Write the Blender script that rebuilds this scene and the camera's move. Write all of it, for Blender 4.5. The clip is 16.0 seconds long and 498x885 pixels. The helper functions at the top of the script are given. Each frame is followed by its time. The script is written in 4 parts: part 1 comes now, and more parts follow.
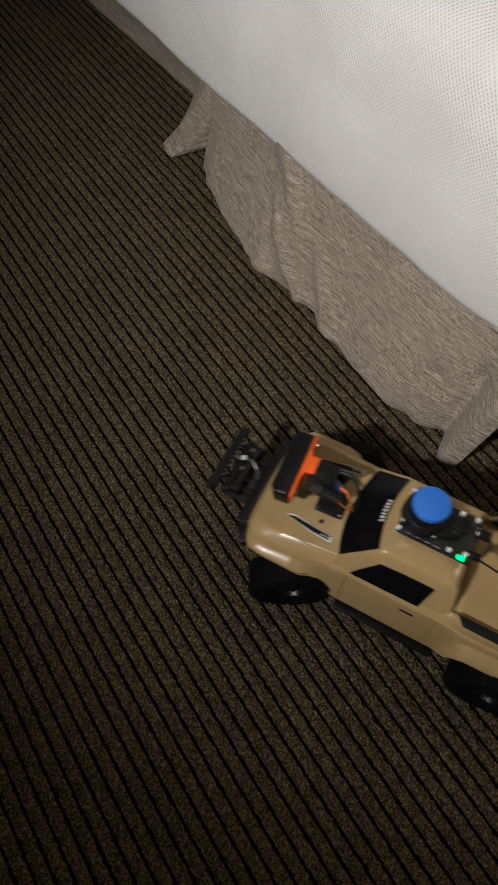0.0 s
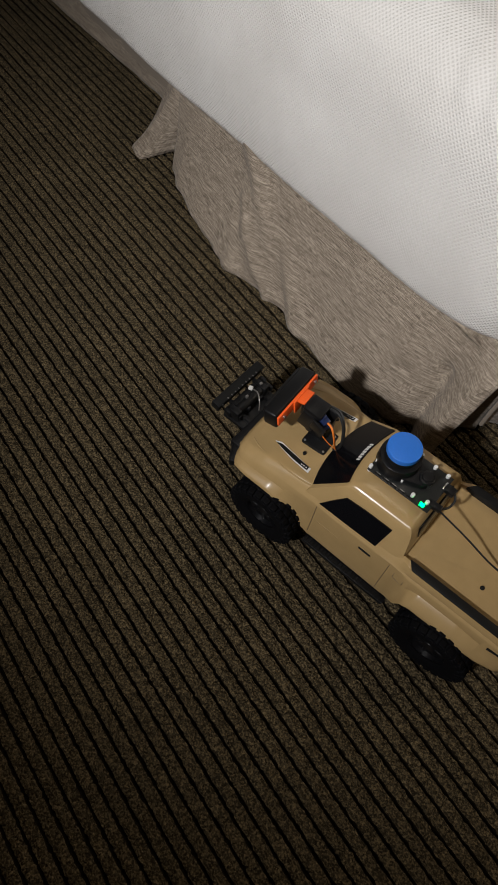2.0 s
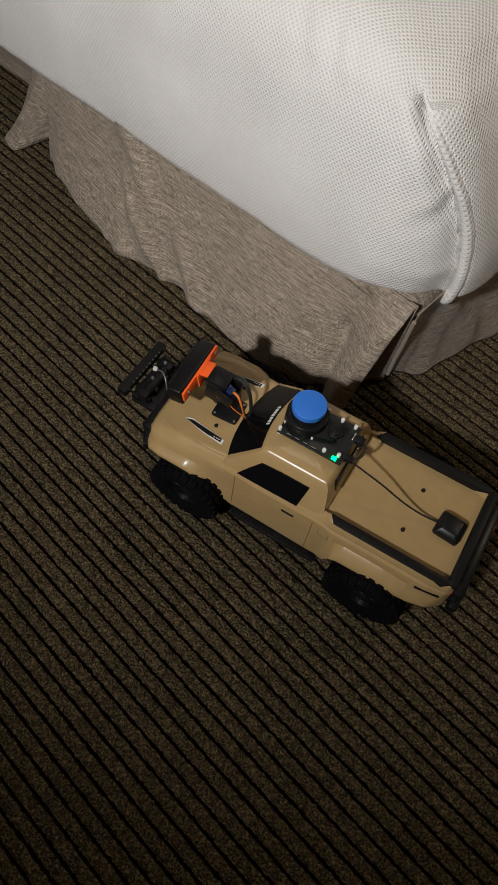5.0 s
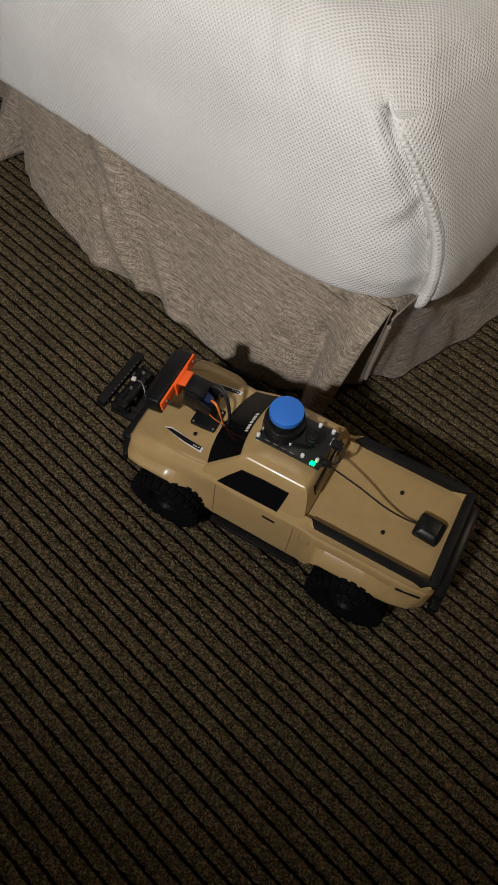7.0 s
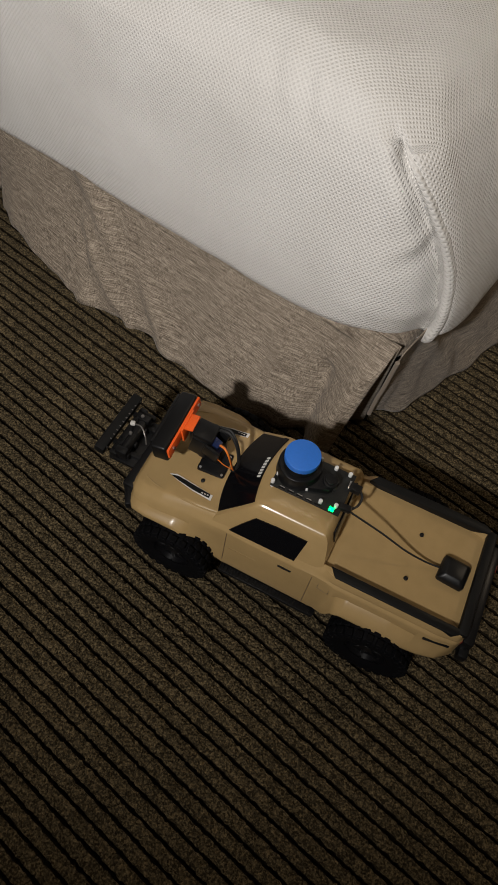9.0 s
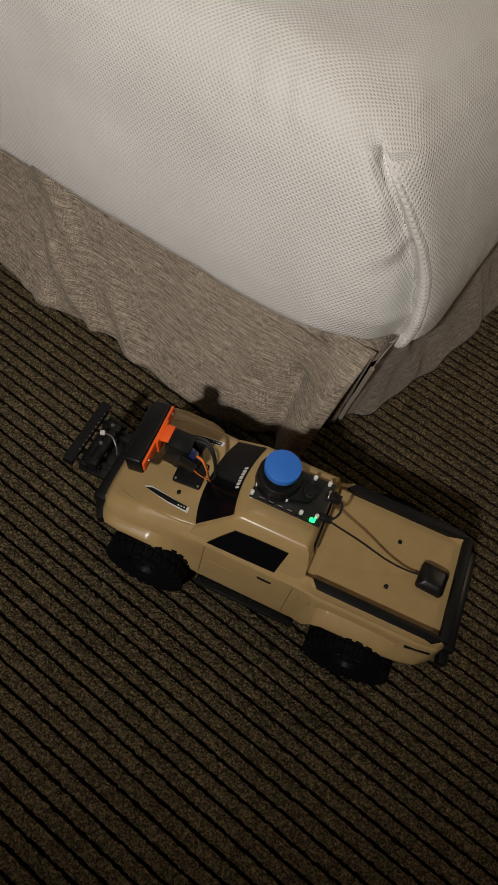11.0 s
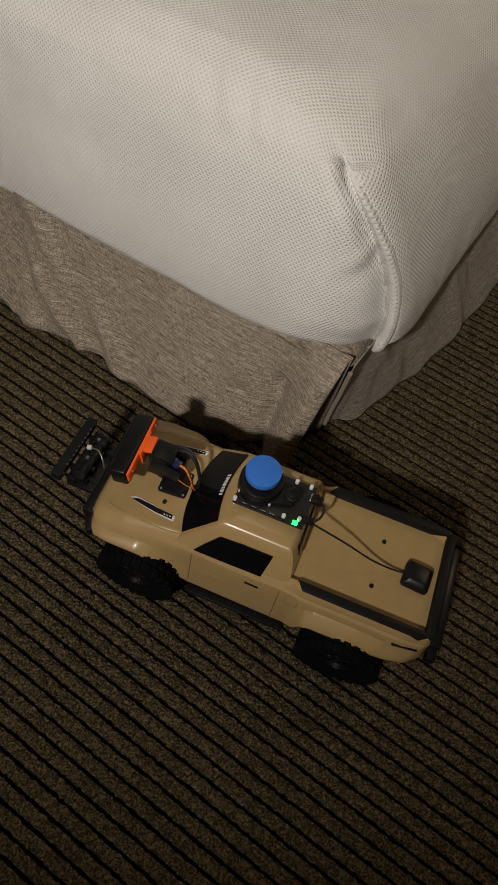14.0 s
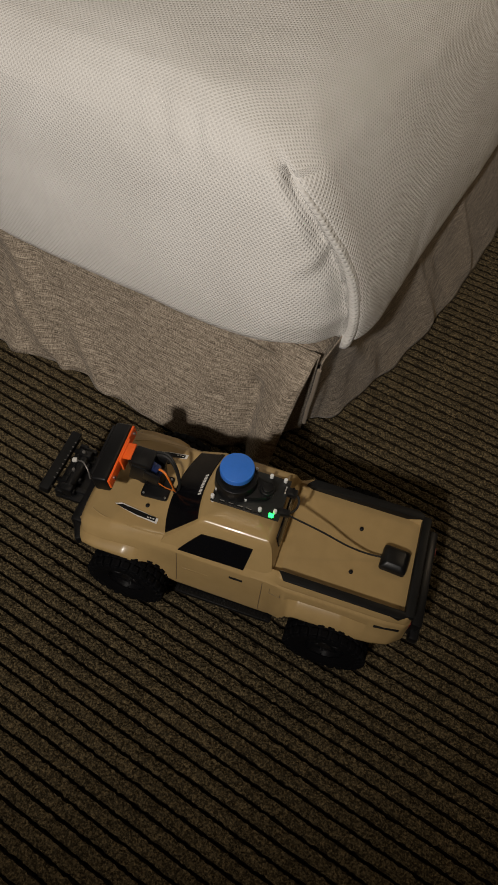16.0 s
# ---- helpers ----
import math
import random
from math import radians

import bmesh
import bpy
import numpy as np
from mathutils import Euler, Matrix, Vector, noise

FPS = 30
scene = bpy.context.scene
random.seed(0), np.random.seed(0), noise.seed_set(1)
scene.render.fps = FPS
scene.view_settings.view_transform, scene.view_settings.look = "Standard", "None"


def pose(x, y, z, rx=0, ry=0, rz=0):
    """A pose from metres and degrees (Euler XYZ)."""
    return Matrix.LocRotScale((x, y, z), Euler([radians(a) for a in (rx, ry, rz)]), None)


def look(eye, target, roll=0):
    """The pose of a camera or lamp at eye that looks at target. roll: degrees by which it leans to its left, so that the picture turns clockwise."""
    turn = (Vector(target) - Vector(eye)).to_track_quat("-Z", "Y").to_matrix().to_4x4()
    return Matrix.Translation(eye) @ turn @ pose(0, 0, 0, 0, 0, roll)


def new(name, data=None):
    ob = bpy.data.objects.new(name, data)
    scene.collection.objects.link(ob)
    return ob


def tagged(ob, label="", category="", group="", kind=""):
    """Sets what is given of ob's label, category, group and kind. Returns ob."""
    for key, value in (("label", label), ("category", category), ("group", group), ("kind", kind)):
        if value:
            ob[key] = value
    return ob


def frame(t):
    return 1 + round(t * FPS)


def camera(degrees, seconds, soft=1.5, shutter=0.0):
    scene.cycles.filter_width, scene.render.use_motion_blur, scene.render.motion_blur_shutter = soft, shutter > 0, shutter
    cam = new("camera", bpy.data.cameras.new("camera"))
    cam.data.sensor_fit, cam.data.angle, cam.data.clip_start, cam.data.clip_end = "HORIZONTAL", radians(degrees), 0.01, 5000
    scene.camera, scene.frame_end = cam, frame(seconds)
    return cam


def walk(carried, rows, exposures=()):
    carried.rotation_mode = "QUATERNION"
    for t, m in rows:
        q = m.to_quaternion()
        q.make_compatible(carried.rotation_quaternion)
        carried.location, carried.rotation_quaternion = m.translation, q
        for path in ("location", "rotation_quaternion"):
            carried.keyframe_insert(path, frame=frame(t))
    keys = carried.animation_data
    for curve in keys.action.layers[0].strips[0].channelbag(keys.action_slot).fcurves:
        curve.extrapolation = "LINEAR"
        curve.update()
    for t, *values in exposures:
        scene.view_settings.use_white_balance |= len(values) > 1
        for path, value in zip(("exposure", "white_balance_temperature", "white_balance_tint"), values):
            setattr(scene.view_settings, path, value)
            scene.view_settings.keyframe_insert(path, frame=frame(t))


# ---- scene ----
cam = camera(43.5, 16.0, shutter=0.5)
PATH = [
    (0, (-0.119, -0.403, 0.931), (-0.757, 0.332, -0.816), 2.2),
    (0.5, (-0.11, -0.398, 0.93), (-0.739, 0.338, -0.821), 2.7),
    (1, (-0.101, -0.396, 0.93), (-0.719, 0.348, -0.821), 2.9),
    (1.5, (-0.1, -0.405, 0.929), (-0.715, 0.37, -0.809), 4.0),
    (2, (-0.095, -0.403, 0.928), (-0.7, 0.387, -0.807), 4.4),
    (2.5, (-0.085, -0.401, 0.926), (-0.667, 0.402, -0.811), 4.5),
    (3, (-0.07, -0.399, 0.923), (-0.617, 0.42, -0.817), 4.4),
    (3.5, (-0.054, -0.392, 0.92), (-0.565, 0.438, -0.827), 4.2),
    (4, (-0.053, -0.387, 0.92), (-0.526, 0.455, -0.831), 4.6),
    (6.5, (-0.045, -0.383, 0.921), (-0.462, 0.502, -0.823), 5.8),
    (7, (-0.041, -0.381, 0.924), (-0.451, 0.518, -0.814), 5.8),
    (7.5, (-0.043, -0.378, 0.922), (-0.45, 0.542, -0.807), 5.7),
    (8, (-0.063, -0.374, 0.914), (-0.469, 0.583, -0.795), 5.7),
    (8.2, (-0.073, -0.374, 0.91), (-0.479, 0.606, -0.785), 6.0),
    (10.5, (-0.156, -0.354, 0.892), (-0.371, 0.691, -0.799), 14.4),
    (11, (-0.155, -0.355, 0.892), (-0.356, 0.696, -0.798), 14.7),
    (11.5, (-0.155, -0.353, 0.891), (-0.347, 0.7, -0.798), 15.0),
    (12, (-0.152, -0.354, 0.892), (-0.343, 0.704, -0.794), 14.9),
    (12.5, (-0.151, -0.355, 0.893), (-0.339, 0.709, -0.79), 14.9),
    (13, (-0.147, -0.356, 0.895), (-0.333, 0.716, -0.783), 14.7),
    (13.5, (-0.138, -0.357, 0.899), (-0.336, 0.724, -0.772), 13.5),
    (14, (-0.122, -0.362, 0.904), (-0.354, 0.723, -0.76), 11.2),
    (14.5, (-0.112, -0.371, 0.908), (-0.36, 0.729, -0.744), 9.5),
    (15, (-0.095, -0.376, 0.922), (-0.351, 0.731, -0.724), 8.1),
    (15.5, (-0.074, -0.383, 0.926), (-0.34, 0.731, -0.714), 6.6),
    (16, (-0.064, -0.381, 0.925), (-0.345, 0.729, -0.714), 5.2),
]
walk(cam, [(t, look(eye, target, roll)) for t, eye, target, roll in PATH],
     exposures=[(0.0, 0.14, 6080, 10), (4.0, 0.10, 6150, 10), (8.2, 0.04, 6300, 10), (10.3, -0.22, 6500, 10), (16.0, -0.26, 6750, 10)])

# ---------------------------------------------------------------- light
world = bpy.data.worlds.new("world")
scene.world = world
world.use_nodes = True
world.node_tree.nodes["Background"].inputs[0].default_value = (0.9, 0.85, 0.8, 1)
world.node_tree.nodes["Background"].inputs[1].default_value = 0.006


def area_lamp(name, eye, target, size, watts, colour):
    data = bpy.data.lights.new(name, "AREA")
    data.shape, data.size, data.energy, data.color = "DISK", size, watts, colour
    ob = new(name, data)
    ob.matrix_world = look(eye, target)
    return ob


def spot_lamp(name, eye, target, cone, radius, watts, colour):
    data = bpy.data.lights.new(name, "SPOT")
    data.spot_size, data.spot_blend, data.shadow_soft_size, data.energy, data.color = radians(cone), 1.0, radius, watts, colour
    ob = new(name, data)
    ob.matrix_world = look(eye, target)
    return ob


# Unseen added spot; its soft cone on the bed leaves the near floor dark.
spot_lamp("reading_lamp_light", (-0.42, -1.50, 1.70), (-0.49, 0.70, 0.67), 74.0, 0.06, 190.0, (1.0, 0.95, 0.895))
area_lamp("ceiling_lamp_light", (-0.5, 0.5, 2.38), (-0.4, 0.3, 0.0), 0.6, 2.4, (1.0, 0.84, 0.64))
area_lamp("bedside_lamp_light", (1.05, 1.25, 1.55), (0.1, 0.1, 0.1), 0.22, 4.2, (1.0, 0.80, 0.56))


# ---------------------------------------------------------------- materials
class Mat:
    """A small builder for node materials."""

    def __init__(self, name, colour=(0.5, 0.5, 0.5), rough=0.5, metal=0.0, coat=0.0):
        self.m = bpy.data.materials.new(name)
        self.m.use_nodes = True
        self.t = self.m.node_tree
        self.b = self.t.nodes["Principled BSDF"]
        self.b.inputs["Base Color"].default_value = (*colour, 1)
        self.b.inputs["Roughness"].default_value = rough
        self.b.inputs["Metallic"].default_value = metal
        self.b.inputs["Coat Weight"].default_value = coat
        self.space = None

    def node(self, kind, **values):
        n = self.t.nodes.new(kind)
        for key, value in values.items():
            if key in n.inputs:
                n.inputs[key].default_value = value
        return n

    def link(self, a, b):
        self.t.links.new(a, b)

    def coords(self, which="Object"):
        return self.node("ShaderNodeTexCoord").outputs[which]

    def noise(self, scale, detail=3.0, which="Object", rough=0.55, stretch=None):
        n = self.node("ShaderNodeTexNoise", Scale=scale, Detail=detail, Roughness=rough)
        src = self.coords(which)
        if stretch:
            mp = self.node("ShaderNodeMapping", Scale=stretch)
            self.link(src, mp.inputs["Vector"])
            src = mp.outputs[0]
        self.link(src, n.inputs["Vector"])
        return n.outputs["Fac"]

    def math(self, op, a, b=None, c=None):
        n = self.t.nodes.new("ShaderNodeMath")
        n.operation = op
        for i, v in enumerate((a, b, c)):
            if v is None:
                continue
            if isinstance(v, (int, float)):
                n.inputs[i].default_value = v
            else:
                self.link(v, n.inputs[i])
        return n.outputs[0]

    def ramp(self, fac, stops):
        n = self.t.nodes.new("ShaderNodeValToRGB")
        e = n.color_ramp.elements
        while len(e) < len(stops):
            e.new(0.5)
        for el, (p, c) in zip(e, stops):
            el.position, el.color = p, (*c, 1)
        self.link(fac, n.inputs[0])
        return n.outputs[0]

    def mix(self, fac, a, b, mode="MIX"):
        n = self.t.nodes.new("ShaderNodeMix")
        n.data_type, n.blend_type = "RGBA", mode
        for i, v in ((0, fac), (6, a), (7, b)):
            if isinstance(v, (int, float)):
                n.inputs[i].default_value = v
            elif isinstance(v, tuple):
                n.inputs[i].default_value = (*v, 1)
            else:
                self.link(v, n.inputs[i])
        return n.outputs[2]

    def colour(self, out):
        self.link(out, self.b.inputs["Base Color"])
        return self

    def rough(self, out):
        self.link(out, self.b.inputs["Roughness"])
        return self

    def bump(self, height, strength=0.3, distance=0.001):
        n = self.node("ShaderNodeBump", Strength=strength, Distance=distance)
        self.link(height, n.inputs["Height"])
        self.link(n.outputs[0], self.b.inputs["Normal"])
        return self


def carpet_material():
    m = Mat("carpet_loop_pile", rough=0.95)
    fine = m.noise(380.0, 2.0)
    loops = m.node("ShaderNodeTexVoronoi", Scale=290.0)
    m.link(m.coords(), loops.inputs["Vector"])
    big = m.noise(9.0, 3.0)
    base = m.ramp(fine, [(0.36, (0.018, 0.0135, 0.0070)), (0.50, (0.068, 0.053, 0.030)), (0.64, (0.285, 0.213, 0.112))])
    base = m.mix(0.55, base, m.ramp(loops.outputs["Color"], [(0.2, (0.026, 0.020, 0.011)), (0.6, (0.076, 0.059, 0.034)), (0.95, (0.232, 0.175, 0.095))]))
    m.colour(m.mix(0.5, base, m.ramp(big, [(0.3, (0.4, 0.4, 0.4)), (0.7, (0.6, 0.6, 0.6))]), "OVERLAY"))
    m.bump(m.math("SUBTRACT", m.math("MULTIPLY", fine, 0.7), loops.outputs["Distance"]), 0.9, 0.003)
    m.b.inputs["Specular IOR Level"].default_value = 0.15
    return m.m


def groove_material():
    m = Mat("carpet_groove_backing", rough=1.0)
    m.colour(m.ramp(m.noise(300.0), [(0.3, (0.009, 0.0068, 0.0045)), (0.7, (0.028, 0.021, 0.013))]))
    m.b.inputs["Specular IOR Level"].default_value = 0.05
    return m.m


def coverlet_material():
    """White cotton waffle weave; the cells are laid out in metres along the cloth."""
    m = Mat("white_waffle_cotton", rough=0.9)
    sep = m.node("ShaderNodeSeparateXYZ")
    m.link(m.coords("UV"), sep.inputs[0])
    k = math.pi / 0.0068
    u, v = sep.outputs[0], sep.outputs[1]
    p = m.math("COSINE", m.math("MULTIPLY", m.math("ADD", u, v), k))
    q = m.math("COSINE", m.math("MULTIPLY", m.math("SUBTRACT", u, v), k))
    cell = m.math("MAXIMUM", m.math("ABSOLUTE", p), m.math("ABSOLUTE", q))
    thread = m.noise(900.0, 2.0)
    h = m.math("ADD", cell, m.math("MULTIPLY", thread, 0.2))
    m.bump(h, 0.7, 0.0020)
    wear = m.noise(7.0, 4.0)
    # Waffle pits kept darker in the colour, adding shade to the bump's relief.
    m.colour(m.mix(m.math("MULTIPLY", cell, 0.30), m.ramp(wear, [(0.3, (0.60, 0.575, 0.54)), (0.7, (0.68, 0.66, 0.63))]), (0.80, 0.785, 0.76)))
    m.b.inputs["Sheen Weight"].default_value = 0.1
    m.b.inputs["Specular IOR Level"].default_value = 0.2
    return m.m


def linen_material():
    """Taupe slubbed linen: long threads both ways in metres along the cloth."""
    m = Mat("taupe_slub_linen", rough=0.9)
    warp = m.noise(1.0, 3.0, "UV", 0.6, (60.0, 860.0, 1.0))
    weft = m.noise(1.0, 3.0, "UV", 0.6, (900.0, 110.0, 1.0))
    slub = m.noise(1.0, 2.0, "UV", 0.5, (14.0, 420.0, 1.0))
    mixv = m.math("ADD", m.math("ADD", m.math("MULTIPLY", warp, 0.40), m.math("MULTIPLY", weft, 0.38)), m.math("MULTIPLY", slub, 0.22))
    m.colour(m.ramp(mixv, [(0.39, (0.072, 0.055, 0.040)), (0.49, (0.216, 0.176, 0.135)), (0.59, (0.48, 0.405, 0.32))]))
    m.bump(mixv, 0.5, 0.001)
    m.b.inputs["Specular IOR Level"].default_value = 0.2
    m.b.inputs["Sheen Weight"].default_value = 0.1
    return m.m


def plain(name, colour, rough=0.5, metal=0.0, coat=0.0, grain=0.12, scale=120.0, bump=0.1, shine=0.5):
    """A plain surface with a little uneven colour, gloss and relief."""
    m = Mat(name, colour, rough, metal, coat)
    n = m.noise(scale, 4.0)
    lo = tuple(c * (1 - grain) for c in colour)
    hi = tuple(min(1.0, c * (1 + grain)) for c in colour)
    m.colour(m.ramp(n, [(0.3, lo), (0.7, hi)]))
    wide = m.noise(scale * 0.2, 3.0)
    m.rough(m.math("MULTIPLY_ADD", wide, 0.25 * rough, rough * 0.88))
    if bump:
        m.bump(n, bump, 0.0004)
    m.b.inputs["Specular IOR Level"].default_value = shine
    return m.m


def glow(name, colour, strength):
    m = Mat(name, colour, 0.4)
    m.b.inputs["Emission Color"].default_value = (*colour, 1)
    m.b.inputs["Emission Strength"].default_value = strength
    return m.m


CARPET, GROOVE = carpet_material(), groove_material()
COVERLET, LINEN = coverlet_material(), linen_material()
TAN = plain("tan_polycarbonate_paint", (0.37, 0.253, 0.112), 0.26, 0.0, 0.18, 0.05, 40.0, 0.02, 0.36)
TAN_CREASE = plain("tan_panel_gap", (0.15, 0.10, 0.05), 0.5)
BLACK = plain("black_plastic", (0.006, 0.006, 0.0065), 0.38, shine=0.3)
SATIN = plain("black_satin_trim", (0.0065, 0.0065, 0.0065), 0.5, shine=0.2)
RUBBER = plain("black_tyre_rubber", (0.0032, 0.0032, 0.0040), 0.7, 0.0, 0.0, 0.3, 400.0, 0.2, 0.09)
RIM = plain("black_wheel_plastic", (0.005, 0.005, 0.006), 0.3, shine=0.25)
GLASS = plain("black_tinted_window", (0.004, 0.004, 0.005), 0.16, 0.0, 0.0, 0.05, 60.0, 0.0, 0.25)
ORANGE = plain("orange_printed_plastic", (0.86, 0.115, 0.012), 0.5, 0.0, 0.0, 0.06, 300.0, 0.2)
BLUE = plain("blue_plastic_cap", (0.028, 0.165, 0.62), 0.42, 0.0, 0.0, 0.04, 200.0, 0.05)
SERVO = plain("dark_blue_servo_case", (0.012, 0.022, 0.075), 0.3)
WHITE = plain("white_nylon", (0.72, 0.72, 0.70), 0.5)
SILVER = plain("silver_print", (0.62, 0.61, 0.58), 0.45)
STEEL = plain("steel_screw", (0.6, 0.6, 0.6), 0.28, 1.0)
GREY = plain("grey_metal_fitting", (0.20, 0.19, 0.18), 0.4, 0.6)
PCB = plain("black_circuit_board", (0.012, 0.013, 0.013), 0.35, 0.0, 0.0, 0.3, 500.0, 0.1)
RED = plain("red_plastic", (0.22, 0.008, 0.008), 0.4)
WIRE_O = plain("orange_wire", (0.75, 0.2, 0.02), 0.5)
WIRE_B = plain("brown_wire", (0.10, 0.04, 0.015), 0.5)
CABLE = plain("black_cable", (0.012, 0.012, 0.012), 0.45)
LED = glow("green_led", (0.004, 1.0, 0.11), 6.0)
WALL = plain("warm_white_wall_paint", (0.62, 0.57, 0.50), 0.9, 0.0, 0.0, 0.04, 30.0, 0.1)
CEIL = plain("white_ceiling_paint", (0.72, 0.70, 0.66), 0.95, 0.0, 0.0, 0.03, 30.0, 0.1)


# ---------------------------------------------------------------- mesh helpers
def part(name, bm, material, parent=None, label="", smooth=True):
    """Links a bmesh as one mesh object, under a thing or a part where one is given."""
    me = bpy.data.meshes.new(name)
    bmesh.ops.recalc_face_normals(bm, faces=bm.faces)
    bm.to_mesh(me)
    bm.free()
    for mat in material if isinstance(material, tuple) else (material,):
        me.materials.append(mat)
    if smooth:
        for p in me.polygons:
            p.use_smooth = True
        me.set_sharp_from_angle(angle=radians(38))
    ob = new(name, me)
    if parent is not None:
        ob.parent = parent
    if label:
        ob["label"] = label
    return ob


def box(bm, centre, size, turn=(0, 0, 0), bevel=0.0, segments=2):
    """Adds a bevelled box to bm."""
    b = bmesh.new()
    bmesh.ops.create_cube(b, size=1.0)
    bmesh.ops.scale(b, vec=size, verts=b.verts)
    if bevel:
        bmesh.ops.bevel(b, geom=b.edges[:], offset=bevel, segments=segments, profile=0.5, affect="EDGES")
    bmesh.ops.transform(b, matrix=pose(*centre, *turn), verts=b.verts)
    add(bm, b)
    return bm


def add(bm, other):
    """Moves all of other into bm."""
    vs = {v: bm.verts.new(v.co) for v in other.verts}
    for f in other.faces:
        g = bm.faces.new([vs[v] for v in f.verts])
        g.material_index = f.material_index
    other.free()


def tube(bm, a, b, radius, radius2=None, sides=20, bevel=0.0):
    """Adds a capped cylinder or cone from a to b."""
    c = bmesh.new()
    a, b = Vector(a), Vector(b)
    bmesh.ops.create_cone(c, cap_ends=True, segments=sides, radius1=radius, radius2=radius if radius2 is None else radius2, depth=(b - a).length)
    if bevel:
        rim = [e for e in c.edges if len(e.link_faces) == 2 and any(len(f.verts) > 4 for f in e.link_faces)]
        bmesh.ops.bevel(c, geom=rim, offset=bevel, segments=3, profile=0.5, affect="EDGES")
    q = (b - a).to_track_quat("Z", "Y").to_matrix().to_4x4()
    bmesh.ops.transform(c, matrix=Matrix.Translation((a + b) / 2) @ q, verts=c.verts)
    add(bm, c)
    return bm


def solid(bm, outline, low, high, bevel=0.0):
    """Adds a prism: an outline in x and y, between two heights."""
    b = bmesh.new()
    f = b.faces.new([b.verts.new((x, y, low)) for x, y in outline])
    top = bmesh.ops.extrude_face_region(b, geom=[f])
    bmesh.ops.translate(b, vec=(0, 0, high - low), verts=[v for v in top["geom"] if isinstance(v, bmesh.types.BMVert)])
    if bevel:
        bmesh.ops.bevel(b, geom=b.edges[:], offset=bevel, segments=2, profile=0.5, affect="EDGES")
    add(bm, b)
    return bm


def cord(bm, points, radius, sides=8, steps=6):
    """Adds a round cord through points, on a smooth curve."""
    pts = [Vector(p) for p in points]
    line = []
    for i in range(len(pts) - 1):
        p0, p1, p2, p3 = pts[max(i - 1, 0)], pts[i], pts[i + 1], pts[min(i + 2, len(pts) - 1)]
        for s in range(steps):
            t = s / steps
            line.append(0.5 * (2 * p1 + (p2 - p0) * t + (2 * p0 - 5 * p1 + 4 * p2 - p3) * t * t + (3 * p1 - p0 - 3 * p2 + p3) * t ** 3))
    line.append(pts[-1])
    rings, side = [], None
    for i, p in enumerate(line):
        d = (line[min(i + 1, len(line) - 1)] - line[max(i - 1, 0)]).normalized()
        side = (side - d * side.dot(d)).normalized() if side else d.orthogonal().normalized()
        up = d.cross(side)
        rings.append([bm.verts.new(p + radius * (math.cos(a) * side + math.sin(a) * up)) for a in (2 * math.pi * j / sides for j in range(sides))])
    for r, s in zip(rings, rings[1:]):
        for j in range(sides):
            bm.faces.new((r[j], r[(j + 1) % sides], s[(j + 1) % sides], s[j]))
    bm.faces.new(rings[0][::-1])
    bm.faces.new(rings[-1])
    return bm


def sheet(name, rows, uvs, material, parent=None, label="", thick=0.0, closed=False):
    """A cloth from rows of points, with cloth lengths in metres as its map."""
    n, k = len(rows), len(rows[0])
    verts = [tuple(p) for r in rows for p in r]
    me = bpy.data.meshes.new(name)
    faces = []
    for i in range(n - 1):
        for j in range(k if closed else k - 1):
            j2 = (j + 1) % k
            faces.append((i * k + j, i * k + j2, (i + 1) * k + j2, (i + 1) * k + j))
    me.from_pydata(verts, [], faces)
    lay = me.uv_layers.new(name="cloth")
    flat = [uvs[i][j] for i in range(n) for j in range(k)]
    for loop in me.loops:
        lay.data[loop.index].uv = flat[loop.vertex_index]
    for p in me.polygons:
        p.use_smooth = True
    me.materials.append(material)
    ob = new(name, me)
    if parent is not None:
        ob.parent = parent
    if label:
        ob["label"] = label
    if thick:
        md = ob.modifiers.new("thickness", "SOLIDIFY")
        md.thickness, md.offset = thick, -1
    return ob


def smooth_step(a, b, x):
    t = min(1.0, max(0.0, (x - a) / (b - a)))
    return t * t * (3 - 2 * t)


def curve(keys, x):
    """A smooth value through keys (x, value)."""
    if x <= keys[0][0]:
        return keys[0][1]
    for (x0, v0), (x1, v1) in zip(keys, keys[1:]):
        if x <= x1:
            t = (x - x0) / (x1 - x0)
            return v0 + (v1 - v0) * t * t * (3 - 2 * t)
    return keys[-1][1]


def line(keys, x):
    return float(np.interp(x, [k[0] for k in keys], [k[1] for k in keys]))


# ---------------------------------------------------------------- the room
YAW = -13.0
ROOM = pose(-0.105, 0.254, 0, 0, 0, YAW)  # x along the carpet ribs to the foot's right, y away over the bed


